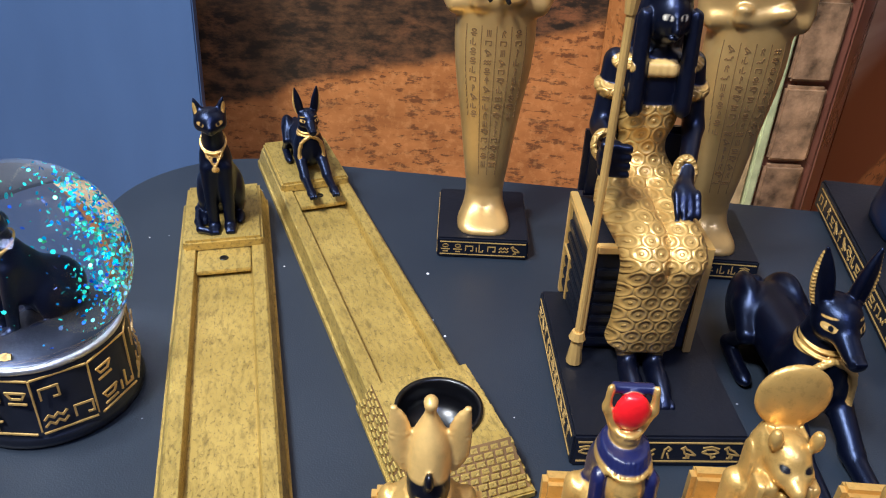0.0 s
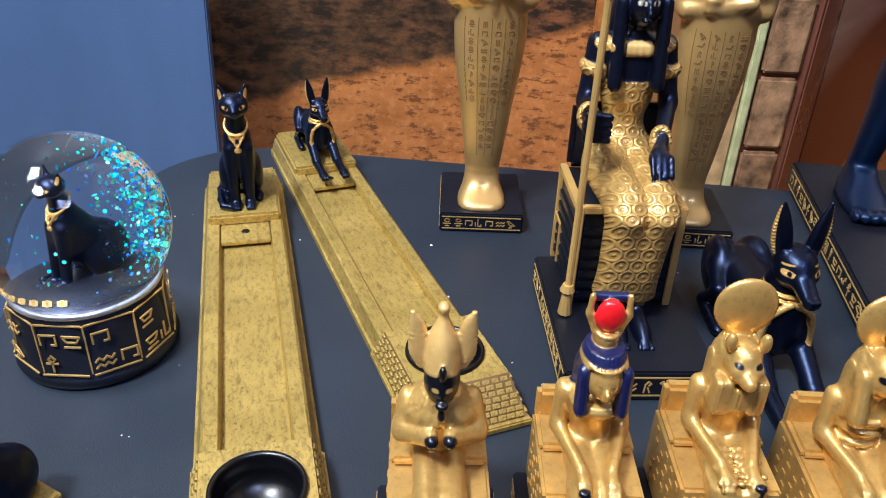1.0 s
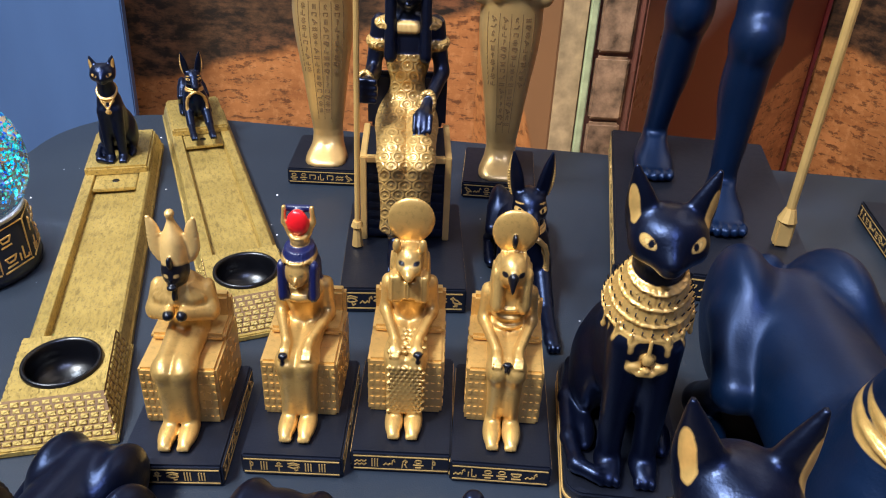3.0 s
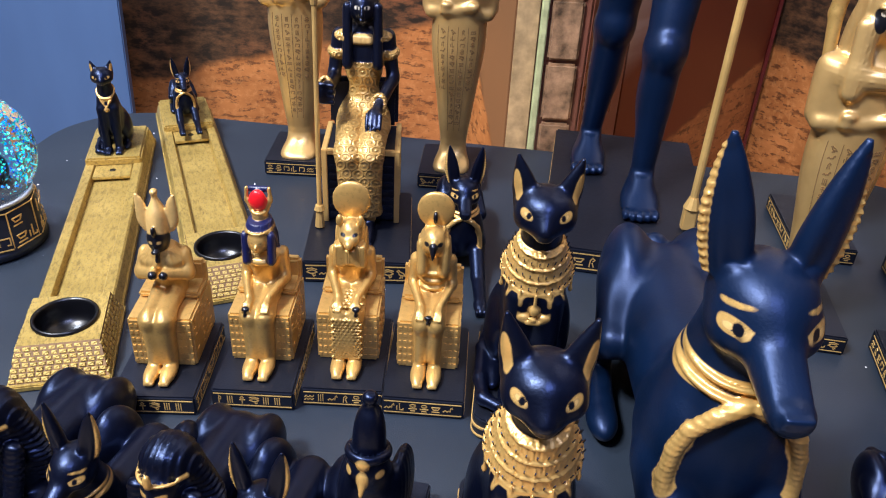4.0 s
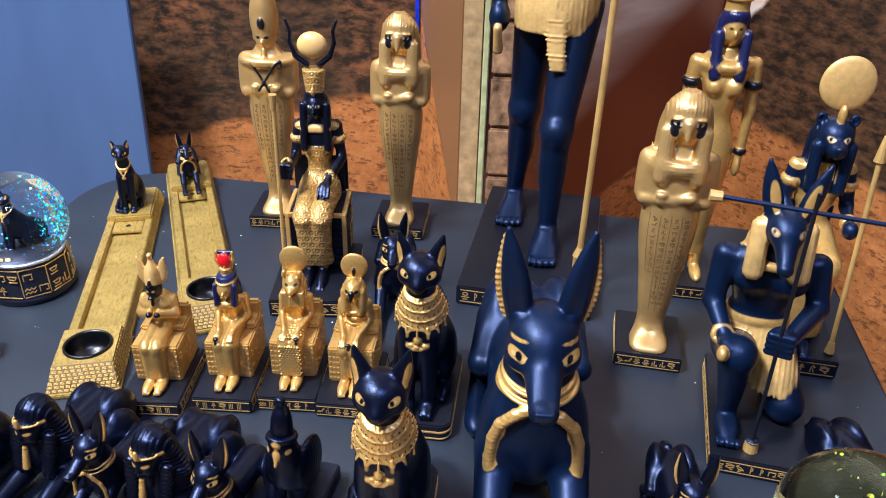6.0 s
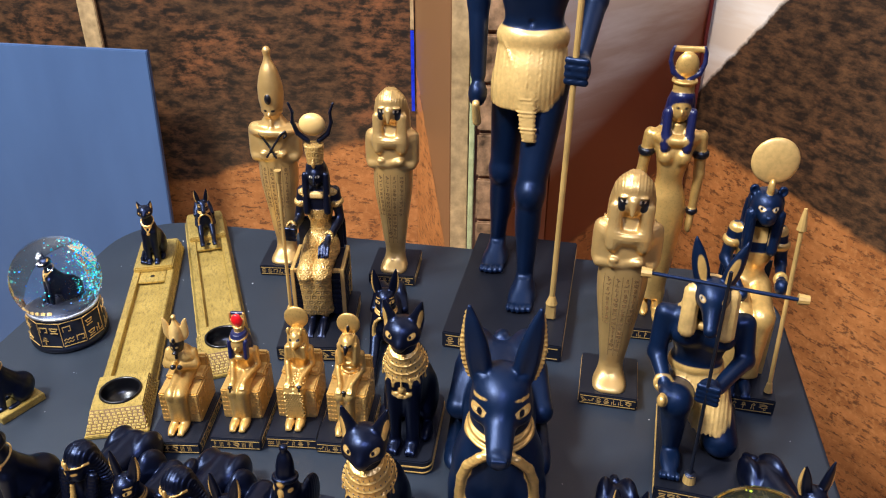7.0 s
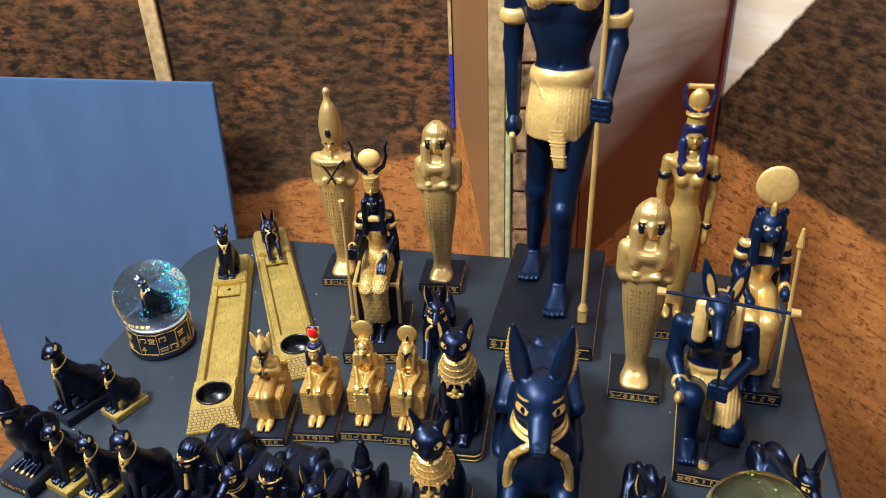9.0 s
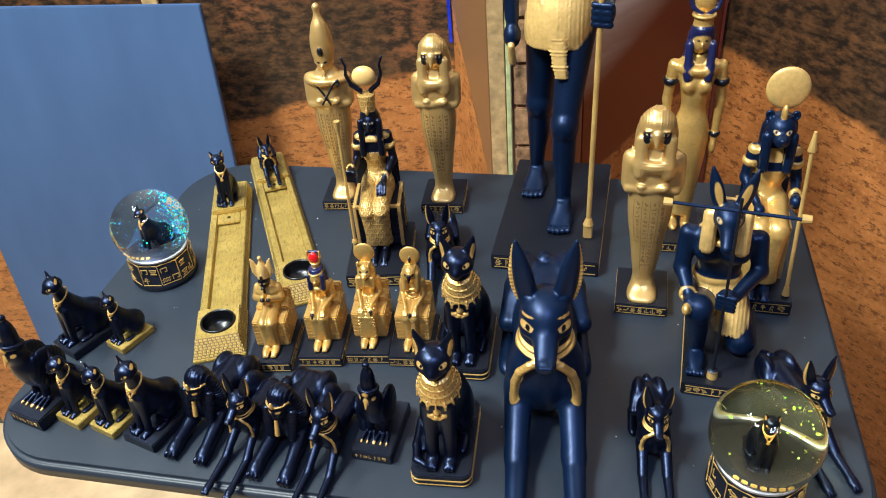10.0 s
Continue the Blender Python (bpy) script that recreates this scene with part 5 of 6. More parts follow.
def mould_striding():
    """A tall striding figure, jackal-headed, with pleated kilt and long staff."""
    s = Sculpt(0.0015)
    z0 = .016
    # the left leg of the figure is forward
    for sx, fx, fy in ((1, .0085, -.016), (-1, -.0255, .044)):
        s.cone((sx * .0150, .025 + fy * .1, .200), (fx * .75 + sx * .002, fy * .75 + .004, .112), .0180, .0120, k=0.006)
        s.cone((fx * .75 + sx * .002, fy * .75 + .004, .112), (fx, fy + .008, .036), .0122, .0074, k=0.006)
        s.ball((fx * .85, fy * .85 + .011, .084), (.0100, .0105, .024), k=0.006)
        s.ball((fx * .75 + sx * .002, fy * .75 - .005, .113), (.0080, .006, .010), k=0.005)
        s.ball((fx, fy + .008, .024), (.0080, .0110, .0100), k=0.005)
        s.loft([(z0, .0120, .0230, 0, 0), (z0 + .005, .0115, .0220, 0, .001), (z0 + .011, .0082, .0140, 0, .007), (z0 + .017, .006, .008, 0, .012)], c=(fx, fy - .0080, 0), n=2.6, k=0.004)
        for i in range(5):
            s.ball((fx + (i - 2) * .0046, fy - .0310 + abs(i - 1.5) * .0014, z0 + .0035), (.0024, .0055, .0036), k=0.0015)
    s.loft([(.183, .0300, .0265, -.002, .021), (.200, .0312, .0260, -.001, .020), (.216, .0302, .0240, 0, .021), (.230, .0280, .0216, 0, .024), (.242, .0262, .0198, 0, .025)], paint=4, k=0.001, rib=(0, .0026, .0008))
    s.ring((0, .025, .2385), .0268, .0204, .0020, tall=2.4, paint=4, k=0.001)
    s.cone((.002, -.016, .178), (.000, -.005, .190), .0110, .0040, cut=True, k=0.002)
    s.loft([(.158, .0044, .0022, .004, -.0080), (.162, .0060, .0026, .004, -.0080), (.178, .0074, .0028, .002, -.0060), (.200, .0082, .0030, 0, -.0030)], n=3, paint=4, k=0.0008, rib=(2, .0034, .0009))
    s.chain([(-.0215, .0100, .2360), (-.0150, .0030, .2230), (-.0080, -.0020, .2090), (-.0010, -.0040, .1940)], .0008, .0008, paint=4, k=0.001)
    s.loft([(.236, .0250, .0180, 0, .025), (.254, .0235, .0170, 0, .025), (.275, .0290, .0195, 0, .024), (.300, .0370, .0205, 0, .024), (.322, .0400, .0190, 0, .025), (.335, .0280, .0150, 0, .026), (.345, .014, .013, 0, .026)], n=2.3, k=0.006)
    s.ball((.0160, .0090, .3020), (.0160, .0095, .0120), mir=True, k=0.006)
    s.ball((0, .0070, .2520), (.0020, .0030, .0020), cut=True, k=0.002)
    # arms: one hangs, one grips the staff
    s.cone((-.0430, .027, .320), (-.0460, .028, .262), .0108, .0088, k=0.005)
    s.cone((-.0460, .028, .262), (-.0430, .016, .205), .0088, .0064, k=0.004)
    s.ball((-.0425, .013, .190), (.0078, .0105, .0115), k=0.004)
    s.cone((-.0420, .002, .184), (-.0420, .010, .166), .0032, .0038, paint=4, k=0.001)
    s.cone((.0430, .027, .320), (.0480, .014, .270), .0108, .0088, k=0.005)
    s.cone((.0480, .014, .270), (.0425, -.030, .238), .0088, .0066, k=0.004)
    s.ball((.0415, -.040, .232), (.0090, .0100, .0115), k=0.004)
    for i in range(4):
        s.cone((.0335, -.046, .2245 + .0052 * i), (.0470, -.049, .2245 + .0052 * i), .0028, .0028, k=0.001)
    s.ring((-.0448, .0275, .2900), .0110, .0110, .0028, tall=2.2, paint=4, k=0.001)
    s.ring((.0460, .021, .2920), .0110, .0110, .0028, tall=2.2, rot=(14, -6, 0), paint=4, k=0.001)
    # head and headdress above
    s.ball((0, .012, .372), (.0190, .0230, .0200), k=0.005)
    s.cone((0, .000, .366), (0, -.034, .352), .0120, .0075, k=0.006)
    s.cone((.0190, .020, .368), (.0200, .006, .312), .0110, .0115, mir=True, paint=4, k=0.003, rib=(0, .0046, .0012))
    s.loft([(.325, .0330, .0100, 0, .038), (.350, .0300, .0150, 0, .034), (.375, .0250, .0190, 0, .027), (.392, .0160, .0150, 0, .024)], paint=4, k=0.002, rib=(0, .0046, .0010))
    s.box((0, .008, .318), (.0120, .010, .0100), .002, paint=4, k=0.001)
    s.loft([(.000, .0070, .0050), (.016, .0090, .0050), (.034, .0070, .0040), (.050, .0015, .0020)], c=(.0120, .022, .388), rot=(0, 10, 20), mir=True, k=0.003)
    s.tube((.0365, -.049, .0180), (.0410, -.044, .4400), .0024, 2, n=12)
    s.block((.0365, -.049, .0240), (.0085, .0070, .0150), 2, .0010)
    s.tube((.0366, -.049, .0310), (.0368, -.0488, .0380), .0052, 2, .0028)
    plinth(s, .1000, .1780, .0160, 61, bevel=.0010)
    return s.mesh("striding_deity", [M_NAVY, M_BASE, M_LINE])


def mould_kneeling():
    """A jackal-headed figure on one knee with a pole and cross-beam."""
    s = Sculpt(0.0011)
    z0 = .012
    # raised knee, x negative; the other knee rests on the base
    s.cone((-.0080, .0200, .0420), (-.0120, -.0200, .0640), .0130, .0105, k=0.005)
    s.cone((-.0120, -.0205, .0620), (-.0090, -.0140, .0220), .0100, .0062, k=0.004)
    s.ball((-.0090, -.0240, .0160), (.0068, .0165, .0045), k=0.003)
    for i in range(5):
        s.ball((-.0090 + (i - 2) * .0028, -.0395, .0150), (.0015, .0034, .0026), k=0.001)
    s.cone((.0140, .0160, .0480), (.0230, -.0060, .0240), .0125, .0112, k=0.005)
    s.cone((.0230, -.0060, .0225), (.0250, .0380, .0180), .0100, .0070, k=0.004)
    s.ball((.0270, .0420, .0180), (.0062, .0080, .0070), k=0.003)
    s.loft([(.0320, .0150, .0190, .0150, .0050), (.0420, .0150, .0180, .0130, .0080), (.0540, .0165, .0155, .0070, .0120), (.0640, .0172, .0140, .002, .0150), (.0720, .0160, .0125, 0, .0170)], n=2.6, paint=4, k=0.001, rib=(0, .0030, .0009))
    s.ring((0, .0165, .0705), .0165, .0128, .0014, tall=1.4, paint=1, k=0.001)
    s.loft([(.0680, .0165, .0125, 0, .0170), (.0800, .0160, .0120, 0, .0160), (.0950, .0205, .0135, 0, .0140), (.1080, .0240, .0125, 0, .0130), (.1150, .0180, .0100, 0, .0130), (.1200, .0080, .0080, 0, .0120)], n=2.3, k=0.004)
    s.ball((.0100, .0020, .1000), (.0100, .0060, .0080), mir=True, k=0.004)
    s.cone((-.0250, .0130, .1080), (-.0270, .0070, .0800), .0072, .0060, k=0.003)
    s.cone((-.0270, .0070, .0800), (-.0190, -.0160, .0690), .0060, .0046, k=0.003)
    s.ball((-.0185, -.0210, .0690), (.0050, .0070, .0048), k=0.002)
    s.ring((-.0210, -.0130, .0700), .0052, .0052, .0014, tall=1.8, rot=(60, 0, 0), paint=1, k=0.0006)
    s.cone((.0250, .0130, .1080), (.0285, .0050, .0850), .0072, .0060, k=0.003)
    s.cone((.0285, .0050, .0850), (.0110, -.0270, .0840), .0060, .0046, k=0.003)
    s.ball((.0050, -.0310, .0840), (.0072, .0065, .0080), k=0.002)
    for i in range(4):
        s.cone((-.0010, -.0345, .0785 + .0036 * i), (.0100, -.0370, .0785 + .0036 * i), .0020, .0020, k=0.0008)
    s.cone((0, .0110, .1160), (0, .0060, .1280), .0075, .0075, k=0.003)
    s.ball((0, .0000, .1350), (.0105, .0130, .0105), k=0.003)
    s.cone((0, -.0080, .1320), (0, -.0210, .1220), .0068, .0040, k=0.004)
    s.ball((0, -.0228, .1212), (.0038, .0030, .0034), k=0.002)
    s.cone((.0120, .0020, .1340), (.0120, -.0040, .1090), .0052, .0056, paint=4, mir=True, k=0.002, rib=(0, .0026, .0006))
    s.loft([(.1050, .0170, .0060, 0, .0150), (.1200, .0165, .0090, 0, .0130), (.1340, .0135, .0105, 0, .0080), (.1420, .0090, .0090, 0, .0060)], paint=4, k=0.002, rib=(0, .0026, .0006))
    s.ring((0, .0080, .1130), .0110, .0100, .0028, paint=4, k=0.001, rot=(12, 0, 0))
    s.loft([(-.002, .0046, .0034), (.010, .0056, .0034), (.022, .0040, .0026), (.0320, .0008, .0010)], c=(.0072, .0030, .1410), rot=(2, 15, 20), mir=True, k=0.002)
    s.ball((.0094, -.0008, .1530), (.0026, .0028, .0100), paint=1, only=True, mir=True, rot=(2, 15, 20))
    eyes(s, .0078, -.0100, .1372, .0017, tilt=-12)
    # raised head of the hip bag and the pole
    s.ball((-.0215, -.0290, .0680), (.0030, .0046, .0046), paint=1, k=0.001)
    s.tube((.0040, -.0385, .0140), (.0030, -.0340, .1720), .0011, 1)
    s.tube((.0040, -.0385, .0120), (.0040, -.0383, .0190), .0042, 2, .0036, 14)
    s.tube((.0040, -.0385, .0190), (.0040, -.0384, .0200), .0040, 1, .0020, 14)
    s.tube((-.0430, -.0330, .1640), (.0440, -.0345, .1600), .0012, 0)
    for x, zz in ((-.0430, .1640), (.0440, .1600)):
        s.tube((x - .003, -.0335, zz), (x + .003, -.0335, zz), .0032, 2, .0028)
    s.block((.010, 0, .006), (.0560, .0980, .0120), 1, .0008)
    signs(s, .050, .0070, (.010, -.0490, .006), 0, 2, 71)
    signs(s, .092, .0070, (-.0180, 0, .006), -90, 2, 72)
    return s.mesh("kneeling_jackal_figure", [M_NAVY, M_BASE, M_LINE])


def statue(name, me, m, label, category="statue", scale=1.0, group="", slim=1.0):
    ob = new(name, me)
    ob.matrix_world = m @ Matrix.Diagonal((scale * slim, scale * slim, scale, 1))
    return tagged(ob, label, category, group)


# ---- the tall figures at the back ----
statue("mummy_statue", mould_mummy("crown", 11), pose(.131, .456, 0), "gold mummiform king statue with tall crown, crook and flail")
falcon_mummy = mould_mummy("falcon", 21)
statue("mummy_statue", falcon_mummy, pose(.240, .447, 0, 0, 0, -3), "gold falcon-headed mummy statue on a black base near the pillar", group="falcon mummies")
statue("mummy_statue", falcon_mummy, pose(.428, .286, 0, 0, 0, -8), "gold falcon-headed mummy statue beside the kneeling jackal figure", group="falcon mummies")
statue("goddess_statue", mould_isis(), pose(.187, .343, 0, 0, 0, 3), "dark blue and gold throned goddess statue with horned sun disc")
statue("goddess_statue", mould_gold_goddess(), pose(.474, .384, 0, 0, 0, -6), "slim gold standing goddess statue with blue wig")
statue("lioness_statue", mould_sekhmet(), pose(.527, .303, 0, 0, 0, -9), "dark blue lioness goddess on throne with gold sun disc")
statue("deity_statue", mould_striding(), pose(.356, .408, 0, 0, 0, -8.5), "tall dark blue striding deity statue with gold kilt and staff")
statue("jackal_statue", mould_kneeling(), pose(.4712, .2149, 0, 0, 0, -11), "kneeling dark blue jackal-headed statue with gold kilt and pole")

# ---- small gold seated figures ----
for kind, x, y, rz, lab in (("osiris", .1125, .2165, 2, "small gold seated king with plumed crown and black face"),
                            ("hathor", .1555, .2235, 0, "small gold seated goddess with blue wig and red sun disc"),
                            ("lioness", .1950, .2275, 0, "small gold seated lioness goddess with plain sun disc"),
                            ("horus", .2325, .2240, -2, "small gold seated falcon god with plain sun disc")):
    statue("seated_statue", mould_seated(kind, len(kind) * 13), pose(x, y, 0, 0, 0, rz), lab, group="row of small seated gods")

# ---- cats, jackals, sphinxes and falcons ----
cat_big, cat_small, jackal_me, big_jackal_me = mould_cat(True), mould_cat(False), mould_jackal(True), mould_jackal()
statue("cat_statue", cat_big, pose(.268, .114, 0, 0, 0, -3), "black seated cat with jewelled gold collar near the table edge", group="collared cats")
statue("cat_statue", cat_big, pose(.277, .217, 0, 0, 0, -4), "black seated cat with jewelled gold collar behind its twin", group="collared cats")
slim_jackal_me = big_jackal_me.copy()
big_jackal_me.materials[0] = M_NAVY
statue("jackal_statue", big_jackal_me, pose(.341, .187, 0, 0, 0, -1), "large black lying jackal with gold collar and scarf")
for x, y, rz, sc, lab in ((.246, .345, 3, .46, "small black lying jackal behind the collared cat"), (.416, .128, -2, .42, "small black lying jackal beside the large jackal"),
                          (.520, .150, 14, .46, "small black lying jackal beside the snow globe"), (.121, .135, -12, .42, "small black lying jackal between two sphinxes"),
                          (.186, .122, -12, .42, "small black lying jackal beside the crowned falcon")):
    statue("jackal_statue", jackal_me if x in (.121, .186) else slim_jackal_me, pose(x, y, 0, 0, 0, rz), lab, scale=sc, group="small lying jackals")
sphinx_me = mould_sphinx()
for x, y in ((.084, .146), (.152, .129)):
    statue("sphinx_statue", sphinx_me, pose(x, y, 0, 0, 0, -12), "small black lying sphinx with striped headcloth and gold beard", group="sphinxes")
falcon_me = mould_falcon()
statue("falcon_statue", falcon_me, pose(.217, .120, 0, 0, 0, -9), "small black crowned falcon on black base beside the collared cat", scale=1.02, group="crowned falcons", slim=0.86)
statue("falcon_statue", falcon_me, pose(-.062, .150, 0, 0, 0, -20), "tall black crowned falcon on black base at the table corner", scale=1.22, group="crowned falcons", slim=0.82)
for x, y, rz, hh, gold_base, lab in ((-.066, .228, -30, .084, False, "black seated cat on black base with thin gold necklace"),
                                     (-.026, .228, -28, .060, True, "small black seated cat on gold base with thin necklace"),
                                     (-.028, .146, -24, .070, True, "small black seated cat on gold base beside the falcon"),
                                     (.004, .137, -24, .068, True, "small black seated cat on gold base beside a taller cat"),
                                     (.040, .130, -22, .084, False, "black seated cat on black base beside the sphinx")):
    sc = hh / .127
    ob = statue("cat_statue", cat_small.copy(), pose(x, y, 0, 0, 0, rz), lab, scale=sc, group="small seated cats")
    b = bmesh.new()
    b.from_mesh(ob.data)
    n0 = len(b.faces)
    join(b, slab(.048, .074, .0130, (0, .002, .0065), .001))
    b.faces.ensure_lookup_table()
    for f in b.faces[n0:]:
        f.material_index = 1
    b.to_mesh(ob.data)
    b.free()
    if gold_base:
        ob.data.materials[1] = M_ANTIQUE


# ---- snow globes ----
def glass_mat(name, tint):
    m = Nodes(name)
    return m.set(colour=tint, rough=0.0, ior=1.33, glass=1.0)


def flake_mat(name, stops):
    m = Nodes(name)
    g = m.n("ShaderNodeNewGeometry")
    ramp = m.n("ShaderNodeValToRGB")
    m.put(ramp.inputs[0], g.outputs["Random Per Island"])
    ramp.color_ramp.elements[0].color, ramp.color_ramp.elements[1].color = (*stops[0], 1), (*stops[-1], 1)
    for i, c in enumerate(stops[1:-1]):
        ramp.color_ramp.elements.new((i + 1) / (len(stops) - 1)).color = (*c, 1)
    return m.set(colour=ramp.outputs[0], rough=0.25, metal=0.35)


# the warm glass colour stands in for the tan floor refracted through the ball
M_GLASS, M_GLASS_WARM = glass_mat("clear_water_glass", (0.97, 0.985, 1.0)), glass_mat("refraction_tinted_glass", (1.0, 0.86, 0.36))
M_SILVER = simple("worn_silver_rim", (0.42, 0.43, 0.47), 0.3, 0.8)
M_FLAKE_BLUE = flake_mat("blue_green_glitter", [(0.02, 0.1, 0.9), (0.0, 0.5, 0.9), (0.05, 0.8, 0.75), (0.1, 0.85, 0.4), (0.25, 0.3, 1.0)])
# yellow-green flakes added to carry the same refracted yellow
M_FLAKE_GOLD = flake_mat("gold_green_glitter", [(0.8, 0.7, 0.1), (0.3, 0.8, 0.1), (0.9, 0.8, 0.3)])


def snow_globe(m, flakes, glass, label, turn, seed, count):
    g = tagged(new("snow_globe"), label, "snow globe", "snow globes")
    g.matrix_world = m
    part("base", turned([(0, 0), (.0290, 0), (.0308, .0012), (.0316, .0035), (.0308, .0052), (.0300, .0060), (.0284, .0305), (.0276, .0315), (0, .0315)]), M_BASE, g, "black base with gold relief signs")
    part("rim", turned([(.0268, .0310), (.0284, .0312), (.0289, .0322), (.0284, .0333), (.0268, .0336), (.0262, .0325), (.0268, .0310)]), M_SILVER, g, "worn silver rim")
    sc = Sculpt(0.001)
    n = 10
    for i in range(n):
        a = 360 * i / n
        m2 = pose(0, 0, 0, 0, 0, a)
        c = m2 @ Vector((0, -.0296, .0235))
        signs(sc, .0160, .0100, c, a, 0, seed + i, size=0.9, frame_line=False)
        c = m2 @ Vector((0, -.0303, .0130))
        signs(sc, .0160, .0100, c, a, 0, seed + i + 40, size=0.9, frame_line=False)
        for z in (.0076, .0292):
            c = m2 @ Vector((0, -.0302 + (z - .006) * .085, z))
            sc.solid(slab(.0175, .0006, .0006, m=pose(*c, 0, 0, a)), 0)
        c = pose(0, 0, 0, 0, 0, a + 18) @ Vector((0, -.0296, .0182))
        sc.solid(slab(.0006, .0006, .0220, m=pose(*c, 0, 0, a + 18)), 0)
    bm = bmesh.new()
    for b, _ in sc.extra:
        join(bm, b)
    tagged(part("relief", bm, M_LINE, g, "raised gold signs and panel lines"), kind="stuff")
    zc, R = .0560, .0355
    prof = [(0, .0320)] + [(R * math.cos(radians(t)), zc + R * math.sin(radians(t))) for t in range(-41, 90, 4)] + [(0, zc + R)]
    ball = part("glass_ball", turned(prof, 64), glass, g, "clear water-filled glass ball")
    ball.visible_shadow = False
    part("mound", turned([(0, .0324), (.0262, .0324), (.0258, .0340), (.0200, .0385), (.0130, .0410), (0, .0416)]), M_BASE, g, "low dark mound")
    cat = new("figurine", cat_small)
    cat.parent = g
    cat["label"] = "small black seated cat with gold necklace"
    cat.matrix_local = pose(0, 0, .0355, 0, 0, turn) @ Matrix.Scale(.34, 4)
    bm = bmesh.new()
    for i in range(7):
        a = turn + (i - 3) * 13
        c = pose(0, 0, 0, 0, 0, a) @ Vector((0, -.0205, .0386))
        join(bm, slab(.0032, .0008, .0024, m=pose(*c, -30, 0, a)))
        join(bm, slab(.0012, .0008, .0030, m=pose(*c, -30, 0, a)))
    part("lettering", bm, M_LINE, g, "illegible raised gold lettering")
    rng = random.Random(seed)
    bm = bmesh.new()
    for i in range(count):
        while True:
            p = Vector((rng.uniform(-1, 1), rng.uniform(-1, 1), rng.uniform(-1, 1)))
            if 0.45 < p.length < 0.93 and p.z > -.62:
                break
        drift = p.x * math.cos(radians(turn)) + p.y * 0.6
        if rng.random() > 0.02 + 0.98 * max(0, min(1, drift * 1.6)) ** 2.2:
            continue
        r = rng.uniform(.0002, .0008)
        mm = Matrix.Translation(Vector((0, 0, zc)) + p * R) @ Euler([rng.uniform(0, 6.3) for _ in range(3)]).to_matrix().to_4x4()
        bm.faces.new([bm.verts.new(mm @ Vector((r * math.cos(k * math.pi / 3), r * math.sin(k * math.pi / 3), 0))) for k in range(6)])
    tagged(part("glitter", bm, flakes, g, "drifting glitter flakes"), kind="stuff")
    return g


snow_globe(pose(-.029, .324, 0), M_FLAKE_BLUE, M_GLASS, "snow globe with black cat and blue glitter, relief base", -35, 5, 7000)
snow_globe(pose(.479, .083, 0), M_FLAKE_GOLD, M_GLASS_WARM, "snow globe with black cat, refraction-tinted glass and added yellow-green glitter, relief base", -10, 9, 700)

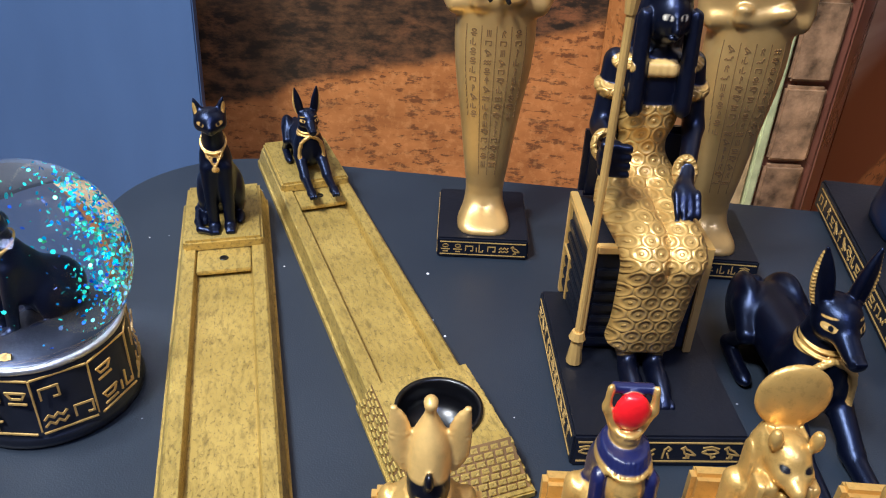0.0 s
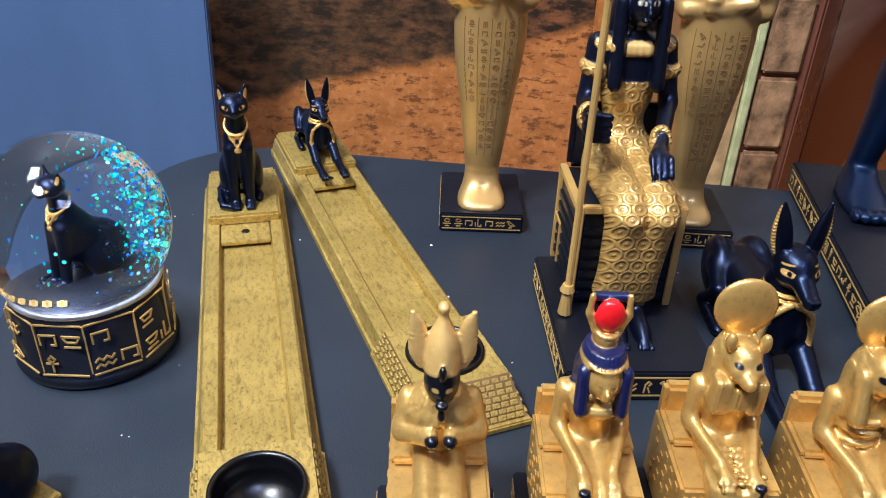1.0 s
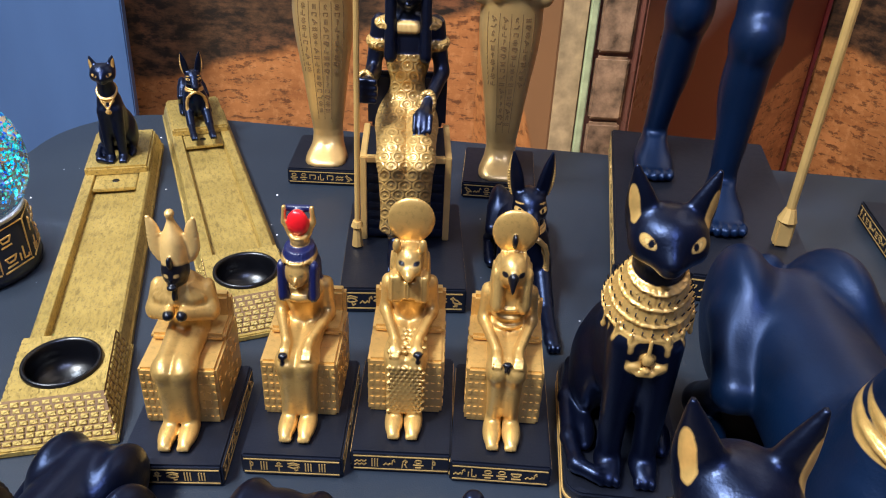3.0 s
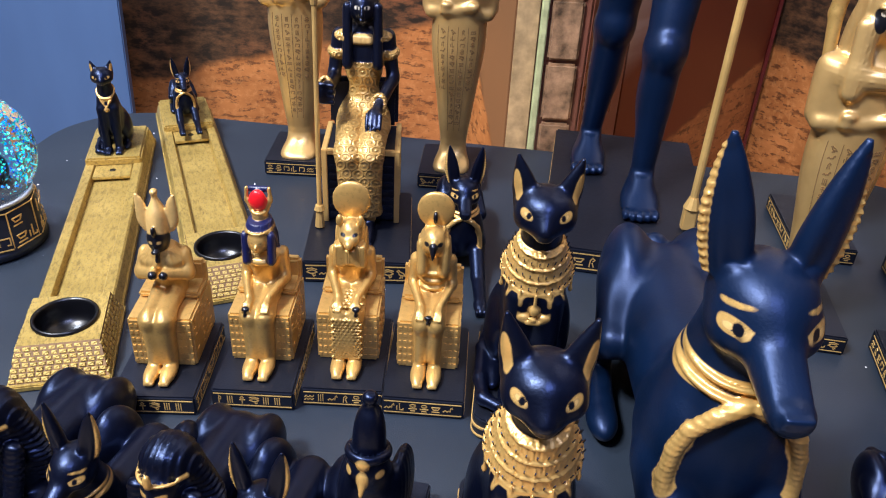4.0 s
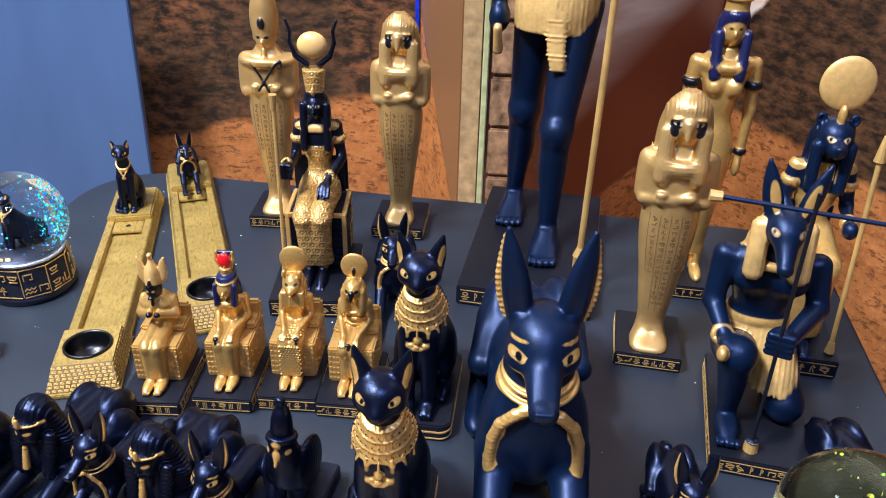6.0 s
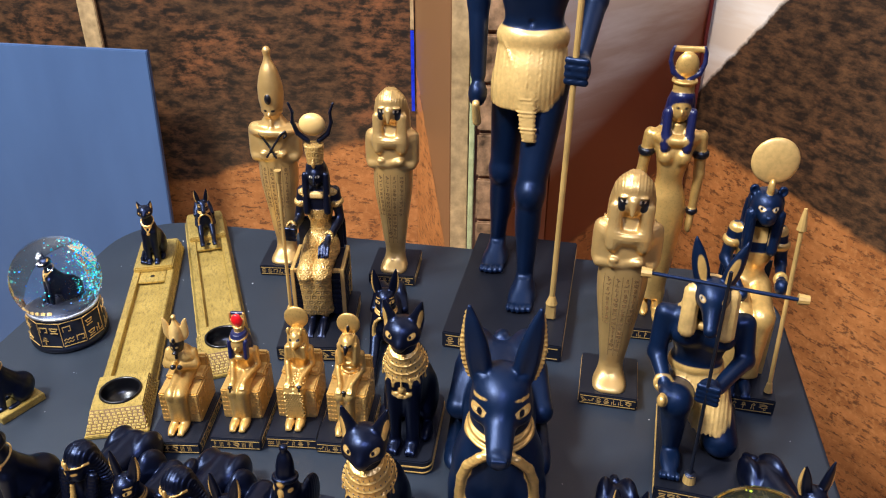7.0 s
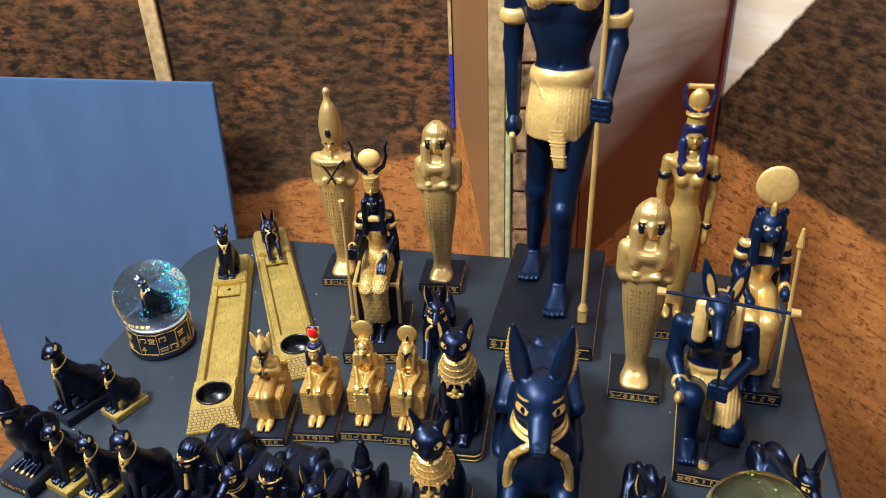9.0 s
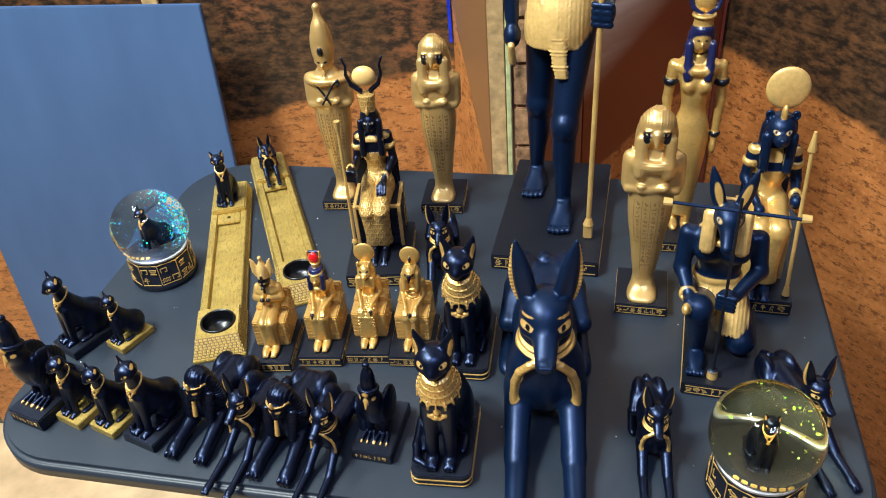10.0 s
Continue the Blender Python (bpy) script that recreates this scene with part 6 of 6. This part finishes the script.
# ---- incense holders ----
def incense_holder(m, figure, label, fig_label):
    g = tagged(new("incense_holder"), label, "incense holder", "incense holders")
    g.matrix_world = m
    L = .274
    # cross-section of the tray, extruded along y, with raised borders and a sunken channel
    prof = [(-.0215, 0), (-.0215, .0030), (-.0205, .0036), (-.0186, .0098), (-.0176, .0106), (-.0128, .0106), (-.0124, .0100), (-.0116, .0062), (.0116, .0062), (.0124, .0100), (.0128, .0106), (.0176, .0106), (.0186, .0098), (.0205, .0036), (.0215, .0030), (.0215, 0)]
    bm = bmesh.new()
    ys = [.045 + (L - .045) * i / 40 for i in range(41)]
    rows = [[bm.verts.new((x, y, z)) for x, z in prof] for y in ys]
    for a, b in zip(rows, rows[1:]):
        for i in range(len(prof) - 1):
            bm.faces.new((a[i], a[i + 1], b[i + 1], b[i]))
        bm.faces.new((a[-1], a[0], b[0], b[-1]))
    bm.faces.new(rows[0])
    bm.faces.new(rows[-1][::-1])
    bmesh.ops.recalc_face_normals(bm, faces=bm.faces[:])
    part("tray", bm, M_ANTIQUE, g)
    # raised platform under the figure; a flat black disc before it stands for a socket's dark inside
    bm = slab(.0360, .0560, .0060, (0, L - .0300, .0120), .0012)
    join(bm, slab(.0236, .0200, .0020, (0, L - .0660, .0088), .0004))
    part("platform", bm, M_ANTIQUE, g)
    dark_spot = part("dark_spot", turned([(0, .0099), (.0016, .0099), (.0019, .0101), (.0021, .0098)], 14), M_POT, g, "small flat black disc standing for the dark of a stick socket")
    dark_spot.location = (0, L - .0660, .0001)
    # the stepped brick block with the cup
    b0, b1, y0, y1, hh = .0215, .0180, .0, .0560, .0160
    ty0, ty1 = .0120, .0510
    bm = bmesh.new()
    lo = [bm.verts.new(v) for v in ((-b0, y0, .0022), (b0, y0, .0022), (b0, y1, .0022), (-b0, y1, .0022))]
    hi = [bm.verts.new(v) for v in ((-b1, ty0, hh), (b1, ty0, hh), (b1, ty1, hh), (-b1, ty1, hh))]
    bm.faces.new(lo[::-1])
    cyc = (ty0 + ty1) / 2
    loop = [bm.verts.new((.0146 * math.cos(a * math.pi / 18), cyc + .0146 * math.sin(a * math.pi / 18), hh)) for a in range(36)]
    for i in range(4):
        j = (i + 1) % 4
        bm.faces.new((lo[i], lo[j], hi[j], hi[i])).material_index = 1
    rim = [bm.edges.new((loop[i], loop[(i + 1) % 36])) for i in range(36)]
    out = [e for e in bm.edges if e.verts[0] in hi and e.verts[1] in hi]
    bmesh.ops.triangle_fill(bm, edges=rim + out, use_beauty=True)
    join(bm, slab(.0450, .0590, .0030, (0, .0280, .0015), .0006))
    block = part("cup_block", bm, [M_ANTIQUE, M_CUT], g, "antique gold block with brick relief")
    cy = (ty0 + ty1) / 2
    cup = part("cup", turned([(0, hh - .0118), (.0124, hh - .0118), (.0132, hh - .006), (.0134, hh + .0002), (.0142, hh + .0012), (.0152, hh + .0010), (.0155, hh - .001), (.0140, hh - .012), (0, hh - .012)]), M_POT, g, "round glossy black cup")
    cup.location = (0, cy, .0006)
    fig = new("figurine", figure[0])
    fig.parent = g
    fig["label"] = fig_label
    fig.matrix_local = figure[1]
    # one brick mesh for all courses
    me = bpy.data.meshes.new("brick")
    bb = slab(.0031, .0012, .0020, (0, 0, 0), .0003, 1)
    bb.to_mesh(me)
    bb.free()
    me.materials.append(M_ANTIQUE)
    rng = random.Random(3)

    def face(p00, p10, p01, p11, rowsn, step):
        p00, p10, p01, p11 = (Vector(p) for p in (p00, p10, p01, p11))
        nrm = (p10 - p00).cross(p01 - p00).normalized()
        for r in range(rowsn):
            v = (r + .5) / rowsn
            a, b = p00.lerp(p01, v), p10.lerp(p11, v)
            n = max(2, int((b - a).length / step))
            for i in range(n):
                u = (i + (.5 if r % 2 else .25)) / n
                if u > 0.99:
                    continue
                xa = (b - a).normalized()
                za = nrm.cross(xa).normalized() * -1
                mt = Matrix((xa, -nrm, za if za.z > 0 else -za)).transposed().to_4x4()
                ob = new("brick", me)
                ob.parent = block
                ob.matrix_local = Matrix.Translation(a.lerp(b, u) + nrm * rng.uniform(-.0001, .0003)) @ mt @ Matrix.Diagonal((rng.uniform(.85, 1.05), 1, rng.uniform(.85, 1.05), 1))
    z0 = .0032
    k = (z0 - .0022) / (hh - .0022)
    bx, by0, by1 = b0 + (b1 - b0) * k, y0 + (ty0 - y0) * k, y1 + (ty1 - y1) * k
    face((-bx, by0, z0), (bx, by0, z0), (-b1, ty0, hh - .0008), (b1, ty0, hh - .0008), 7, .0034)
    face((bx, by0, z0), (bx, by1, z0), (b1, ty0, hh - .0008), (b1, ty1, hh - .0008), 5, .0040)
    face((-bx, by1, z0), (-bx, by0, z0), (-b1, ty1, hh - .0008), (-b1, ty0, hh - .0008), 5, .0040)
    return g


incense_holder(pose(.065, .2035, 0, 0, 0, 14.5), (cat_small, pose(0, .238, .0080, 0, 0, 0) @ Matrix.Scale(.57, 4)), "antique gold incense holder with black seated cat figure", "black seated cat with gold necklace")
incense_holder(pose(.1255, .277, 0, 0, 0, 22.5), (slim_jackal_me, pose(0, .240, .0145, 0, 0, 0) @ Matrix.Scale(.29, 4)), "antique gold incense holder with black lying jackal figure", "black lying jackal with gold collar")


# ---- crumbs on the table ----
rng = random.Random(12)
bm = bmesh.new()
for i in range(70):
    u, v = rng.uniform(-0.10, 0.53), rng.uniform(0.10, 0.50)
    c = pose(0, 0, 0, 0, 0, TURN) @ Vector((u, v, 0.0002))
    r = rng.uniform(.0003, .0009)
    ring = [bm.verts.new((c.x + r * rng.uniform(.5, 1.2) * math.cos(k * math.pi / 3), c.y + r * rng.uniform(.5, 1.2) * math.sin(k * math.pi / 3), 0)) for k in range(6)]
    top = bm.verts.new((c.x, c.y, r * 0.7))
    for k in range(6):
        bm.faces.new((ring[k], ring[(k + 1) % 6], top))
tagged(part("crumbs", bm, simple("white_crumb", (0.6, 0.6, 0.62), 0.6)), "tiny pale dust crumbs scattered over the table", "dust", kind="stuff")
